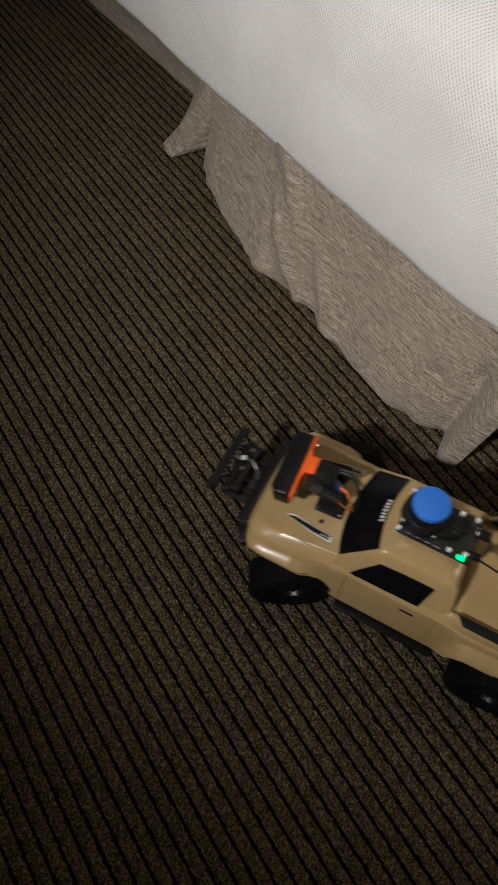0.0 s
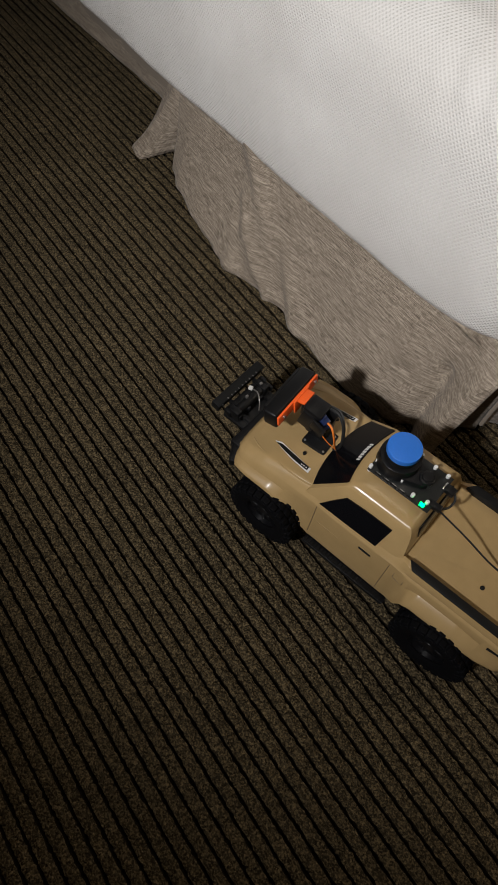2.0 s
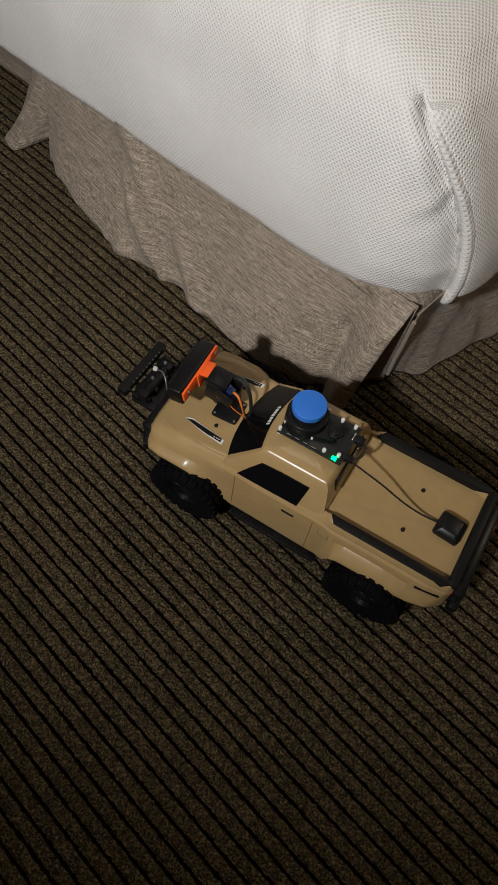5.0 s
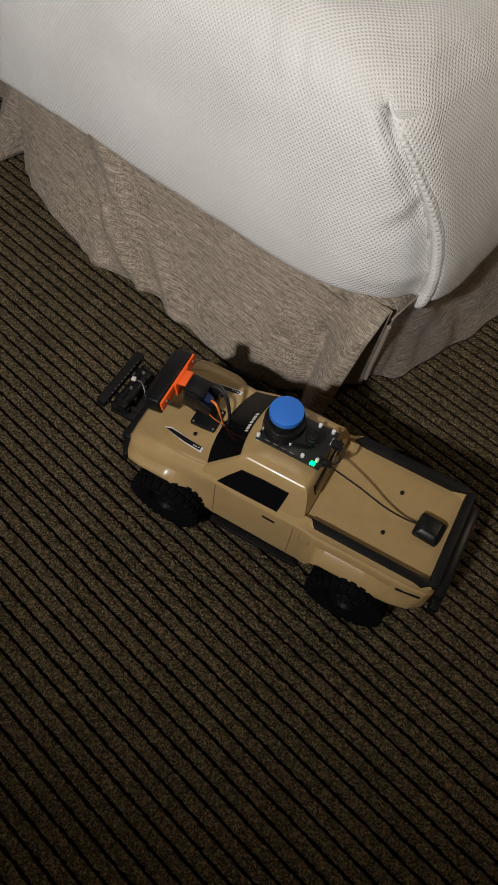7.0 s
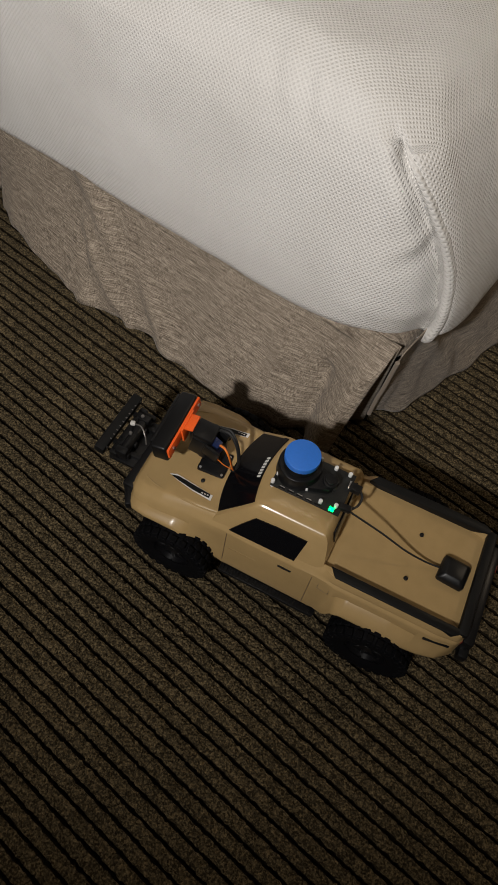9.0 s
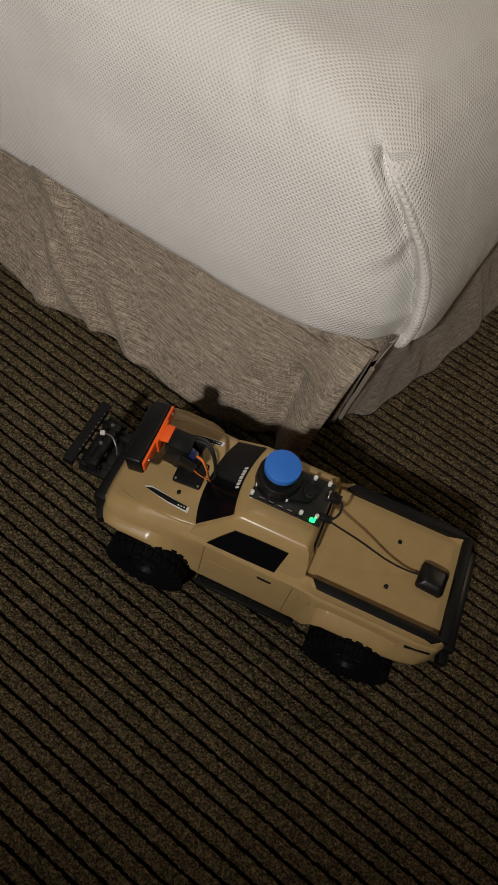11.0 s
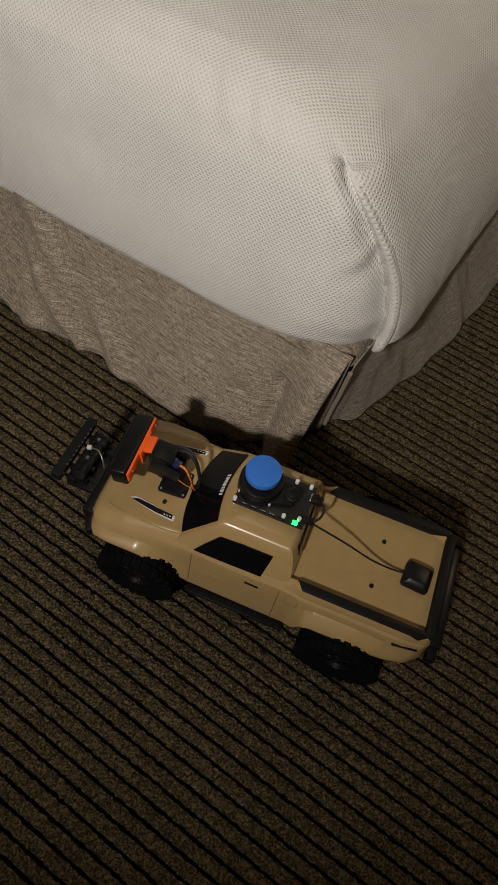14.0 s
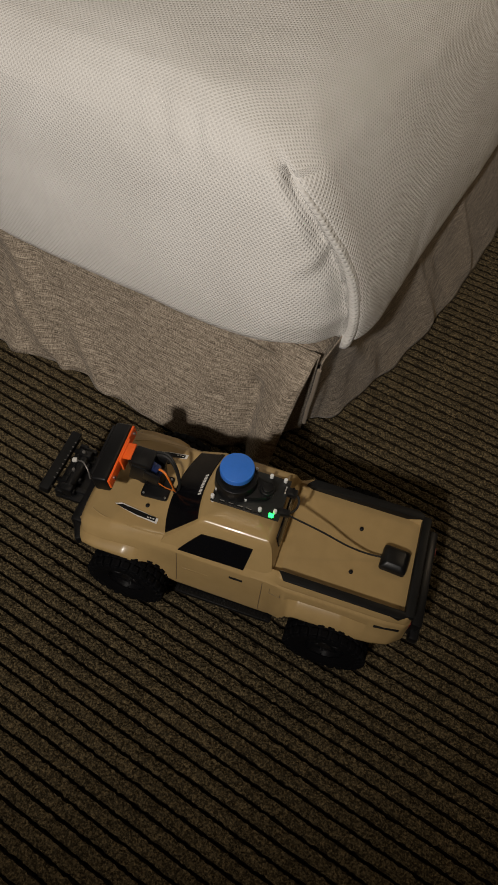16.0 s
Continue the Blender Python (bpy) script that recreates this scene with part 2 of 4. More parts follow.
def build_room():
    x0, x1, y0, y1, h = -2.9, 2.3, -1.9, 2.3, 2.45
    for name, c, s in (("wall_south", ((x0 + x1) / 2, y0 - 0.06, h / 2), (x1 - x0 + 0.24, 0.12, h)), ("wall_north", ((x0 + x1) / 2, y1 + 0.06, h / 2), (x1 - x0 + 0.24, 0.12, h)),
                       ("wall_west", (x0 - 0.06, (y0 + y1) / 2, h / 2), (0.12, y1 - y0, h)), ("wall_east", (x1 + 0.06, (y0 + y1) / 2, h / 2), (0.12, y1 - y0, h))):
        ob = part(name, box(bmesh.new(), c, s), WALL, smooth=False)
        ob.matrix_world = ROOM
        tagged(ob, "plain warm white painted room wall", "wall", kind="structure")
    ob = part("ceiling", box(bmesh.new(), ((x0 + x1) / 2, (y0 + y1) / 2, h + 0.06), (x1 - x0 + 0.24, y1 - y0 + 0.24, 0.12)), CEIL, smooth=False)
    ob.matrix_world = ROOM
    tagged(ob, "plain white painted ceiling", "ceiling", kind="structure")
    build_carpet(x0, x1, y0, y1)


PITCH, PHASE = 0.0202, 0.0186


def build_carpet(x0, x1, y0, y1):
    """The ribbed carpet: rounded loop-pile ribs with sunk, wavering grooves between them."""
    rng = np.random.default_rng(4)
    xs = np.concatenate([np.linspace(x0, -1.5, 20)[:-1], np.arange(-1.5, 0.95, 0.0042), np.linspace(0.95, x1, 20)])
    first, last = int((y0 - PHASE) // PITCH) + 1, int((y1 - PHASE) // PITCH)
    prof = [(-0.5, -0.0085, 1), (-0.435, -0.0075, 1), (-0.388, -0.0012, 0), (-0.20, 0.0, 0), (0.0, 0.0003, 0), (0.20, 0.0, 0), (0.388, -0.0012, 0), (0.435, -0.0075, 1), (0.5, -0.0085, 1)]
    nx, nk = len(xs), len(prof)
    verts, faces, mats = [], [], []
    for r in range(first, last):
        yc = PHASE + r * PITCH
        wob = [np.convolve(rng.normal(0, 1, nx + 2), (0.0, 1.0, 0.0), "valid") * 0.00055 for _ in range(2)]
        bumps = rng.normal(0, 0.0008, (nk, nx))
        base = len(verts)
        for k, (o, z, g) in enumerate(prof):
            w = 0 if k in (0, nk - 1) else (wob[0] if o < -0.3 else wob[1] if o > 0.3 else rng.normal(0, 0.0006, nx))
            ys = yc + o * PITCH + w
            zs = z + (bumps[k] if not g else 0)
            verts.extend(zip(xs, ys if np.ndim(ys) else np.full(nx, ys), zs if np.ndim(zs) else np.full(nx, zs)))
        for k in range(nk - 1):
            a = base + k * nx
            faces.extend((a + i, a + i + 1, a + nx + i + 1, a + nx + i) for i in range(nx - 1))
            mats.extend([1 if k in (0, 1, nk - 3, nk - 2) else 0] * (nx - 1))
    me = bpy.data.meshes.new("floor")
    me.from_pydata(verts, [], faces)
    me.materials.append(CARPET)
    me.materials.append(GROOVE)
    me.polygons.foreach_set("material_index", mats)
    ob = new("floor", me)
    ob.matrix_world = ROOM
    tagged(ob, "dark brown ribbed loop-pile carpet with black grooves", "carpet", kind="structure")
    slab = part("subfloor", box(bmesh.new(), ((x0 + x1) / 2, (y0 + y1) / 2, -0.059), (x1 - x0 + 0.24, y1 - y0 + 0.24, 0.10)), WALL, smooth=False)
    slab.matrix_world = ROOM
    tagged(slab, "plain slab under the carpet", "floor slab", kind="structure")


# ---------------------------------------------------------------- the bed
# In bed space: a runs from the near corner along the front (room -x), b away (room y).
def bed_point(a, b, z):
    return Vector((-a, b, z))


def build_bed():
    bed = new("bed")
    bed.matrix_world = ROOM
    tagged(bed, "hotel bed with a draped taupe linen skirt", "bed")
    build_coverlet(bed)
    build_skirt(bed)
    base = box(bmesh.new(), (-1.0, 1.04, 0.15), (1.86, 1.90, 0.22), bevel=0.01)
    part("bed_base", base, LINEN, bed)
    part("mattress", box(bmesh.new(), (-1.05, 1.08, 0.405), (1.66, 1.78, 0.31), bevel=0.07, segments=4), COVERLET, bed)


LONG, DEEP = 2.0, 2.05


def ring(inF, inS, inL, inB, rad, n):
    """A rounded rectangle in bed space: insets of the front, the near side, the far end and the back."""
    x0, x1, y0, y1 = inS, LONG - inL, inF, DEEP - inB
    pts = []
    # from the far end of the front to the near corner, finely
    for i in range(n):
        pts.append((x1 - rad - (x1 - x0 - 2 * rad) * i / n, y0))
    for i in range(44):
        t = math.pi / 2 * i / 44
        pts.append((x0 + rad - rad * math.sin(t), y0 + rad - rad * math.cos(t)))
    for i in range(n):
        pts.append((x0, y0 + rad + (y1 - y0 - 2 * rad) * i / n))
    for cx, cy, t0 in ((x0 + rad, y1 - rad, math.pi), (x1 - rad, y1 - rad, math.pi / 2), (x1 - rad, y0 + rad, 0.0)):
        for i in range(8):
            t = t0 - math.pi / 2 * i / 8
            pts.append((cx + rad * math.cos(t), cy + rad * math.sin(t)))
    return pts


# where the side cloth's folded edge runs round the corner: height, degrees
FOLD = [(0.228, 57.0), (0.26, 62.0), (0.315, 67.0), (0.358, 68.0), (0.393, 65.0), (0.428, 58.0), (0.466, 49.0), (0.501, 36.0), (0.53, 30.0)]


FOLD_FINE = [(0.228 + 0.002 * i, sum(line(FOLD, 0.228 + 0.002 * i + 0.004 * k) for k in range(-4, 5)) / 9) for i in range(150)]


def build_coverlet(bed):
    # height, inset of the front, inset of the near side, corner radius
    prof = [(0.228, 0.004, 0.012, 0.165), (0.231, -0.010, 0.000, 0.165), (0.245, -0.017, -0.004, 0.155), (0.29, -0.020, 0.001, 0.128), (0.35, -0.019, 0.017, 0.108), (0.41, -0.014, 0.040, 0.092),
            (0.46, -0.007, 0.064, 0.078), (0.50, 0.003, 0.089, 0.060), (0.53, 0.024, 0.122, 0.075), (0.55, 0.052, 0.160, 0.110), (0.562, 0.10, 0.22, 0.15), (0.570, 0.18, 0.31, 0.20), (0.575, 0.32, 0.43, 0.22), (0.578, 0.58, 0.60, 0.16), (0.58, 0.95, 0.9, 0.05)]
    fine = []
    for i in range(len(prof) - 1):
        for q in range(6):
            t = q / 6
            fine.append([prof[i][m] + (prof[i + 1][m] - prof[i][m]) * t for m in range(4)])
    fine.append(list(prof[-1]))
    zs = [p[0] for p in fine]
    for m in (1, 2, 3):
        v = np.array([p[m] for p in fine])
        for _ in range(3):
            v[4:-1] = 0.25 * v[3:-2] + 0.5 * v[4:-1] + 0.25 * v[5:]
        for p, x in zip(fine, v):
            p[m] = float(x)
    N = 150
    # cloth lengths down the front and down the side, equal to the insets on the top
    down = {}
    for m in (1, 2):
        run = [fine[-1][m]]
        for i in range(len(fine) - 1, 0, -1):
            run.append(run[-1] - math.hypot(zs[i] - zs[i - 1], fine[i][m] - fine[i - 1][m]))
        down[m] = run[::-1]
    rows, uvs = [], []
    for k, (z, f, s, r) in enumerate(fine):
        loop = ring(f, s, f, f, r, N)
        low = smooth_step(0.42, 0.24, z)
        edge = N + 44 * line(FOLD_FINE, z) / 90
        fold = smooth_step(0.525, 0.49, z)
        row, uv = [], []
        for i, (a, b) in enumerate(loop):
            front = b < 0.3 and i < N + 30
            sag = -low * (0.018 * smooth_step(0.09, 0.25, a) + 0.028 * smooth_step(0.25, 1.0, a)) if front else 0.0
            ripple = 0.004 * noise.noise((a * 5, b * 5, z * 7)) + 0.0015 * noise.noise((a * 19, b * 19, z * 17))
            hem = low * 0.0012 * noise.noise((a * 7 + 3, b * 7, 0.0))
            da = db = 0.0
            if z < 0.53 and N - 60 < i < N + 120:
                # the front cloth is drawn in along the fold, with a pocket at its head and short pulled pleats
                push = -0.007 * math.exp(-((i - edge + 1) / 6.0) ** 2) * fold
                push -= 0.020 * math.exp(-((i - edge + 2) / 4.2) ** 2) * math.exp(-((z - 0.487) / 0.014) ** 2)
                push += 0.006 * math.exp(-((i - edge + 11) / 6.0) ** 2) * math.exp(-((z - 0.44) / 0.05) ** 2)
                push += 0.0045 * math.exp(-((z - 0.415 - 0.0016 * (i - edge)) / 0.007) ** 2) * smooth_step(edge - 26, edge - 5, i)
                push -= 0.0035 * math.exp(-((z - 0.398 - 0.0018 * (i - edge)) / 0.010) ** 2) * smooth_step(edge - 30, edge - 5, i)
                push += 0.0035 * math.exp(-((z - 0.300 - 0.0009 * (i - edge)) / 0.012) ** 2) * smooth_step(edge - 18, edge - 4, i)
                if i > edge:
                    push = 0.0115 * fold * smooth_step(edge + 0.4, edge + 2.6, i) * math.exp(-max(0.0, i - edge - 4) / 26.0)
                t = math.pi / 2 * min(1.0, max(0.0, (i - N) / 44))
                da, db = -push * math.sin(t), -push * math.cos(t)
            if front and 0.42 < z < 0.57:
                # short pulled wrinkles over the front edge near the corner
                for ca, am in ((0.205, 0.0020), (0.235, 0.0034), (0.252, -0.0022), (0.280, 0.0032), (0.305, -0.0020), (0.33, 0.0018)):
                    db -= am * math.exp(-((a - ca - 0.6 * (z - 0.52)) / 0.009) ** 2) * math.exp(-((z - 0.515) / 0.035) ** 2)
            if b > 0.05 and a < 0.5 and 0.43 < z < 0.572:
                # pulled wrinkles over the side edge
                for cb, am in ((0.17, 0.0012), (0.215, -0.001), (0.25, 0.0016), (0.33, 0.0014), (0.37, -0.0012), (0.45, 0.0014)):
                    da -= am * math.exp(-((b - cb + 0.5 * (z - 0.52)) / 0.012) ** 2) * math.exp(-((z - 0.52) / 0.035) ** 2)
            row.append(bed_point(a + ripple * 0.8 + da, b + ripple + db, z + sag + hem + (ripple if z > 0.5 else 0)))
            turn = math.pi / 2 * min(1.0, max(0.0, (i - N) / 44))
            ahead = (a if i <= N else s + r - r * turn, down[1][k])
            aside = (down[2][k], b if i >= N + 44 else f + r - r * (math.pi / 2 - turn))
            if z > 0.50:
                w = smooth_step(N, N + 44, i)
                ahead, aside = (a, down[1][k] + (b - f)), (down[2][k] + (a - s), b)
                uv.append((ahead[0] + (aside[0] - ahead[0]) * w, ahead[1] + (aside[1] - ahead[1]) * w) if i < 2 * N + 44 else (a, b))
            else:
                uv.append(ahead if i <= edge else aside)
        rows.append(row)
        uvs.append(uv)
    ob = sheet("coverlet", rows, uvs, COVERLET, None, "", 0.0, True)
    ob.matrix_world = ROOM
    tagged(ob, "white waffle-weave cotton coverlet tucked over the bed", "bedspread")
    ob.data.validate()
    # the rounded, turned edge of the side cloth where it laps over the front cloth: way along, lift
    lip = [(0.014, -0.016), (0.006, -0.014), (0.000, -0.008), (-0.0035, -0.0015), (-0.0030, 0.0030), (0.000, 0.0056), (0.005, 0.0064), (0.010, 0.0052), (0.015, 0.0030), (0.020, 0.0010), (0.026, -0.0008), (0.032, -0.003)]
    strip, maps = [], []
    for z in np.linspace(0.2315, 0.512, 70):
        f, s, r = [float(np.interp(z, zs, [p[m] for p in fine])) for m in (1, 2, 3)]
        head, foot = smooth_step(0.514, 0.480, z), smooth_step(0.258, 0.234, z)
        at = radians(float(np.interp(z, *zip(*FOLD_FINE))))
        out, uv = [], []
        for q, lift in lip:
            q = q * (0.50 + 0.30 * smooth_step(0.50, 0.34, z))
            if lift < -0.010:
                q, lift = q - 0.016 * foot, lift + 0.008 * foot
            t = at + q / r
            away = 0.0080 * head - 0.008 * (1 - head) + lift + 0.0008 * noise.noise((0.0, z * 40, 9.0)) + 0.0005 * noise.noise((q * 60, z * 70, 5.0))
            out.append(bed_point(s + r - (r + away) * math.sin(t), f + r - (r + away) * math.cos(t), z - 0.012 * foot))
            uv.append((z, q * 0.6 + 0.05))
        strip.append(out)
        maps.append(uv)
    sheet("turned_edge", strip, maps, COVERLET, ob, "turned white edge of the lapped side cloth", 0.002)


def ridge(a, t, a0, t0, a1, t1, wide, tall):
    """A soft fold between two places of a cloth."""
    d = Vector((a1 - a0, (t1 - t0) * 0.27))
    p = Vector((a - a0, (t - t0) * 0.27))
    u = p.dot(d) / d.length_squared
    off = (p - d * min(1.0, max(0.0, u))).length
    return tall * math.exp(-(off / wide) ** 2)


def cloth_panel(bed, start, length, place, n, k, label="", shift=0.0):
    rows, uvs = [], []
    for j in range(k + 1):
        t = j / k
        rows.append([place(start + length * i / n, t) for i in range(n + 1)])
        uvs.append([(start + length * i / n + shift, t * 0.27) for i in range(n + 1)])
    return sheet("skirt_panel", rows, uvs, LINEN, bed, label, 0.0018)


def build_skirt(bed):
    """Linen panels hung from under the coverlet; they billow out to the floor."""
    foot = [(0.02, -0.088), (0.07, -0.082), (0.12, -0.062), (0.17, -0.078), (0.22, -0.100), (0.30, -0.100), (0.40, -0.084), (0.51, -0.080), (0.575, -0.104), (0.61, -0.116), (0.645, -0.104), (0.70, -0.090), (0.76, -0.083), (0.86, -0.060), (0.925, -0.036)]

    def front(a, t):
        near = smooth_step(0.16, 0.03, a)
        belly = curve(foot, a) * (t ** (1.25 - 0.45 * near + 0.6 * smooth_step(0.45, 0.80, a))) + 0.006
        belly -= ridge(a, t, 0.70, 0.05, 0.40, 1.0, 0.030, 0.017) + ridge(a, t, 0.64, 0.50, 0.50, 1.0, 0.014, 0.013)
        belly += ridge(a, t, 0.61, 0.20, 0.45, 0.95, 0.020, 0.012) + ridge(a, t, 0.66, 0.62, 0.56, 1.0, 0.013, 0.006)
        belly -= ridge(a, t, 0.20, 0.40, 0.15, 1.0, 0.026, 0.006) + ridge(a, t, 0.05, 0.25, 0.06, 1.0, 0.020, 0.014)
        belly += ridge(a, t, 0.115, 0.45, 0.105, 1.0, 0.016, 0.014)
        belly += 0.006 * t * noise.noise((a * 9, t * 3, 1.0))
        curl = 0.024 * t * near
        return bed_point(a + curl, belly, 0.244 - 0.240 * t)

    tops, maps = [], []
    for j in range(41):
        b = -0.001 + 0.30 * (j / 40) ** 1.6
        tops.append([])
        maps.append([])
        for i in range(61):
            a = 0.026 + 0.50 * (i / 60) ** 1.6
            out = min(a - 0.026, b + 0.001)
            pull = max(0.0, 0.030 - math.hypot(a - 0.026, b + 0.001)) * 0.35
            tops[-1].append(bed_point(a + pull, b + pull, 0.2425 - 0.030 * math.exp(-out / 0.007)))
            maps[-1].append((a + 21, b))
    sheet("skirt_top", tops, maps, LINEN, bed, "linen deck seen under the coverlet's rounded corner", 0.0018)
    cloth_panel(bed, 0.030, 0.895, front, 200, 40, "taupe slubbed linen front skirt panel")
    foot2 = [(0.90, 0.10), (0.935, 0.09), (0.960, 0.0), (0.985, -0.092), (1.03, -0.088), (1.075, -0.02), (1.11, 0.06), (1.18, 0.07), (1.4, 0.06), (1.7, 0.05), (2.0, 0.05)]

    def beyond(a, t):
        wave = 0.010 * t * math.exp(-((a - 1.0) / 0.03) ** 2) * math.sin(t * 7)
        b = curve(foot2, a) * t ** 2.6 + 0.026 + 0.110 * (1 - t) ** 0.8 - wave + 0.006 * t * noise.noise((a * 11, t * 3, 7.0))
        return bed_point(a + 0.012 * t, b, 0.238 - 0.234 * t)

    cloth_panel(bed, 0.918, 1.06, beyond, 150, 30, "", 5.0)
    foot_side = [(0.0, 0.020), (0.05, 0.012), (0.12, -0.014), (0.21, -0.034), (0.29, -0.054), (0.44, -0.074), (0.67, -0.085), (1.0, -0.08), (2.0, -0.06)]

    def near_side(b, t):
        off = curve(foot_side, b) * t ** 0.9
        off -= ridge(b, t, 0.10, 0.2, 0.22, 0.9, 0.018, 0.006) + ridge(b, t, 0.34, 0.1, 0.42, 0.9, 0.020, 0.008) + ridge(b, t, 0.56, 0.1, 0.62, 0.9, 0.02, 0.008)
        off += ridge(b, t, 0.16, 0.3, 0.28, 0.8, 0.02, 0.006) + ridge(b, t, 0.42, 0.2, 0.50, 0.8, 0.02, 0.006)
        start = smooth_step(0.12, 0.0, b + 0.01)
        return bed_point(0.020 + off + 0.006 * noise.noise((b * 12, t * 3, 4.0)) * t, b + 0.030 * t * start, 0.246 - (0.242 - 0.045 * start) * t)

    cloth_panel(bed, -0.004, 1.98, near_side, 260, 36, "", 9.0)
    hem = bmesh.new()
    cord(hem, [near_side(-0.004, t) + Vector((0.001, -0.001, 0)) for t in (0.12, 0.3, 0.5, 0.7, 0.85, 0.995)], 0.0035, 8, 4)
    part("skirt_piping", hem, LINEN, bed, "stitched linen panel edge")

    # the return of cloth between the front panel's edge and the side panel's edge
    def inner(u, t):
        p, q = front(0.034, t), near_side(0.0, t) + Vector((-0.004, 0.006, 0))
        m = p.lerp(q, u) + Vector((-0.034 * math.sin(math.pi * u) * (0.25 + 0.75 * t), 0, 0))
        return Vector((m.x - 0.004, m.y + 0.002, min(p.z, q.z) + (max(p.z, q.z) - min(p.z, q.z)) * 0.2))

    cloth_panel(bed, 0.0, 1.0, inner, 24, 24, "", 17.0)


# ---------------------------------------------------------------- the model truck
# In truck space the nose points to -x, the left side is -y, the wheels stand on z = 0.
AXLE_F, AXLE_R, TYRE = -0.168, 0.137, 0.0600
GROUND, SIZE = -0.0225, 0.975  # the drawing's ground level and scale
HUB = GROUND + TYRE
REST = (-0.1393, 0.0268)

# half widths at the shoulder and at the lower edge, heights of shoulder, top and lower edge, along the body
WIDE = [(-0.254, 0.066), (-0.250, 0.078), (-0.244, 0.085), (-0.232, 0.0895), (-0.20, 0.0905), (-0.158, 0.0870), (-0.118, 0.0850), (-0.09, 0.0855), (0.03, 0.0870), (0.06, 0.0905), (0.20, 0.0905), (0.225, 0.086), (0.232, 0.078)]
SKIRT = [(-0.254, 0.070), (-0.249, 0.086), (-0.243, 0.098), (-0.236, 0.1055), (-0.215, 0.1085), (-0.165, 0.1085), (-0.145, 0.1065), (-0.125, 0.1010), (-0.105, 0.0955), (-0.09, 0.0940), (0.046, 0.0945), (0.054, 0.0975), (0.063, 0.1055), (0.075, 0.1085),
         (0.165, 0.1085), (0.19, 0.104), (0.215, 0.098), (0.232, 0.084)]
SHOULDER = [(-0.254, 0.104), (-0.245, 0.112), (-0.225, 0.118), (-0.165, 0.123), (-0.10, 0.124), (-0.07, 0.122), (0.02, 0.124), (0.05, 0.128), (0.12, 0.130), (0.20, 0.130), (0.232, 0.126)]
HOOD = [(-0.254, 0.108), (-0.247, 0.117), (-0.235, 0.123), (-0.20, 0.1305), (-0.15, 0.136), (-0.11, 0.139), (0.0, 0.138), (0.03, 0.138), (0.05, 0.143), (0.20, 0.143), (0.225, 0.142), (0.232, 0.138)]
EDGE = [(-0.254, 0.086), (-0.244, 0.090), (-0.234, 0.095), (-0.173, 0.096), (-0.156, 0.090), (-0.139, 0.075), (-0.122, 0.057), (-0.106, 0.043), (-0.095, 0.035), (0.042, 0.033), (0.054, 0.040), (0.062, 0.057), (0.071, 0.080), (0.082, 0.0885), (0.145, 0.091),
        (0.168, 0.085), (0.19, 0.079), (0.232, 0.078)]


def half_section(x):
    """Half of the body's section at x, from the lower edge up to the middle."""
    w, lip, zs, zt, zb = line(WIDE, x), line(SKIRT, x), line(SHOULDER, x), line(HOOD, x), min(line(EDGE, x), line(SHOULDER, x) - 0.014)
    bed = smooth_step(0.034, 0.038, x) * smooth_step(0.2275, 0.2245, x)
    back = smooth_step(0.030, 0.060, x)
    flare = smooth_step(0.006, 0.016, lip - w)
    inner = 0.0715
    return [(lip - 0.0045, zb - 0.0005), (lip - 0.0012, zb - 0.0008), (lip, zb + 0.0014), (lip - 0.0004, zb + 0.0050), (lip - 0.0022 * flare - 0.0004, zb + 0.0080), (w + (0.40 - 0.12 * flare + 0.45 * flare * back) * (lip - w), zb + (0.62 - 0.04 * flare) * (zs - 0.004 - zb) * (1 - back * flare) + 0.0125 * back * flare), (w + (0.20 - 0.14 * back * flare) * (lip - w), zb + (0.80 - 0.22 * back * flare) * (zs - 0.004 - zb)),
            (w + 0.0012 * flare, zs - 0.0042), (w - 0.0005, zs - 0.0012), (w - 0.0028, zs + 0.0008), (w - 0.006 + 0.003 * back, zs + (zt - zs) * 0.38),
            (w - 0.013 + 0.007 * back, zt - 0.0012), (min(inner + 0.003, w - 0.016), zt), (min(inner, w - 0.019), zt - 0.0004 - 0.0100 * bed), (min(0.045, w * 0.5), zt + 0.0022 * (1 - bed) - 0.0102 * bed),
            (0.0, zt + 0.0035 * (1 - bed) - 0.0102 * bed)]


def side_y(x, z):
    """The half width of the body's side at a height."""
    h = half_section(x)[2:9]
    return float(np.interp(z, [p[1] for p in h], [p[0] for p in h]))


def body_shell():
    bm = bmesh.new()
    xs = sorted(set(np.round(np.concatenate([np.linspace(-0.254, -0.22, 14), np.linspace(-0.22, 0.232, 150)]), 5)))
    rings = []
    for x in xs:
        half = half_section(x)
        pts = [(-y, z) for y, z in half] + [(y, z) for y, z in half[-2::-1]]
        rings.append([bm.verts.new((x, y, z)) for y, z in pts])
    for r, s in zip(rings, rings[1:]):
        for j in range(len(r) - 1):
            bm.faces.new((r[j], r[j + 1], s[j + 1], s[j]))
    bm.faces.new(rings[0])
    bm.faces.new(rings[-1][::-1])
    return bm


def cab_side(x, f, out=0.0):
    """A point of the left cab side: f from the belt line (0) to the roof (1)."""
    y0, z0 = 0.0825, 0.122
    y1, z1 = 0.0590, 0.180
    return (x, -(y0 + (y1 - y0) * f + out), z0 + (z1 - z0) * f + out * 0.4)


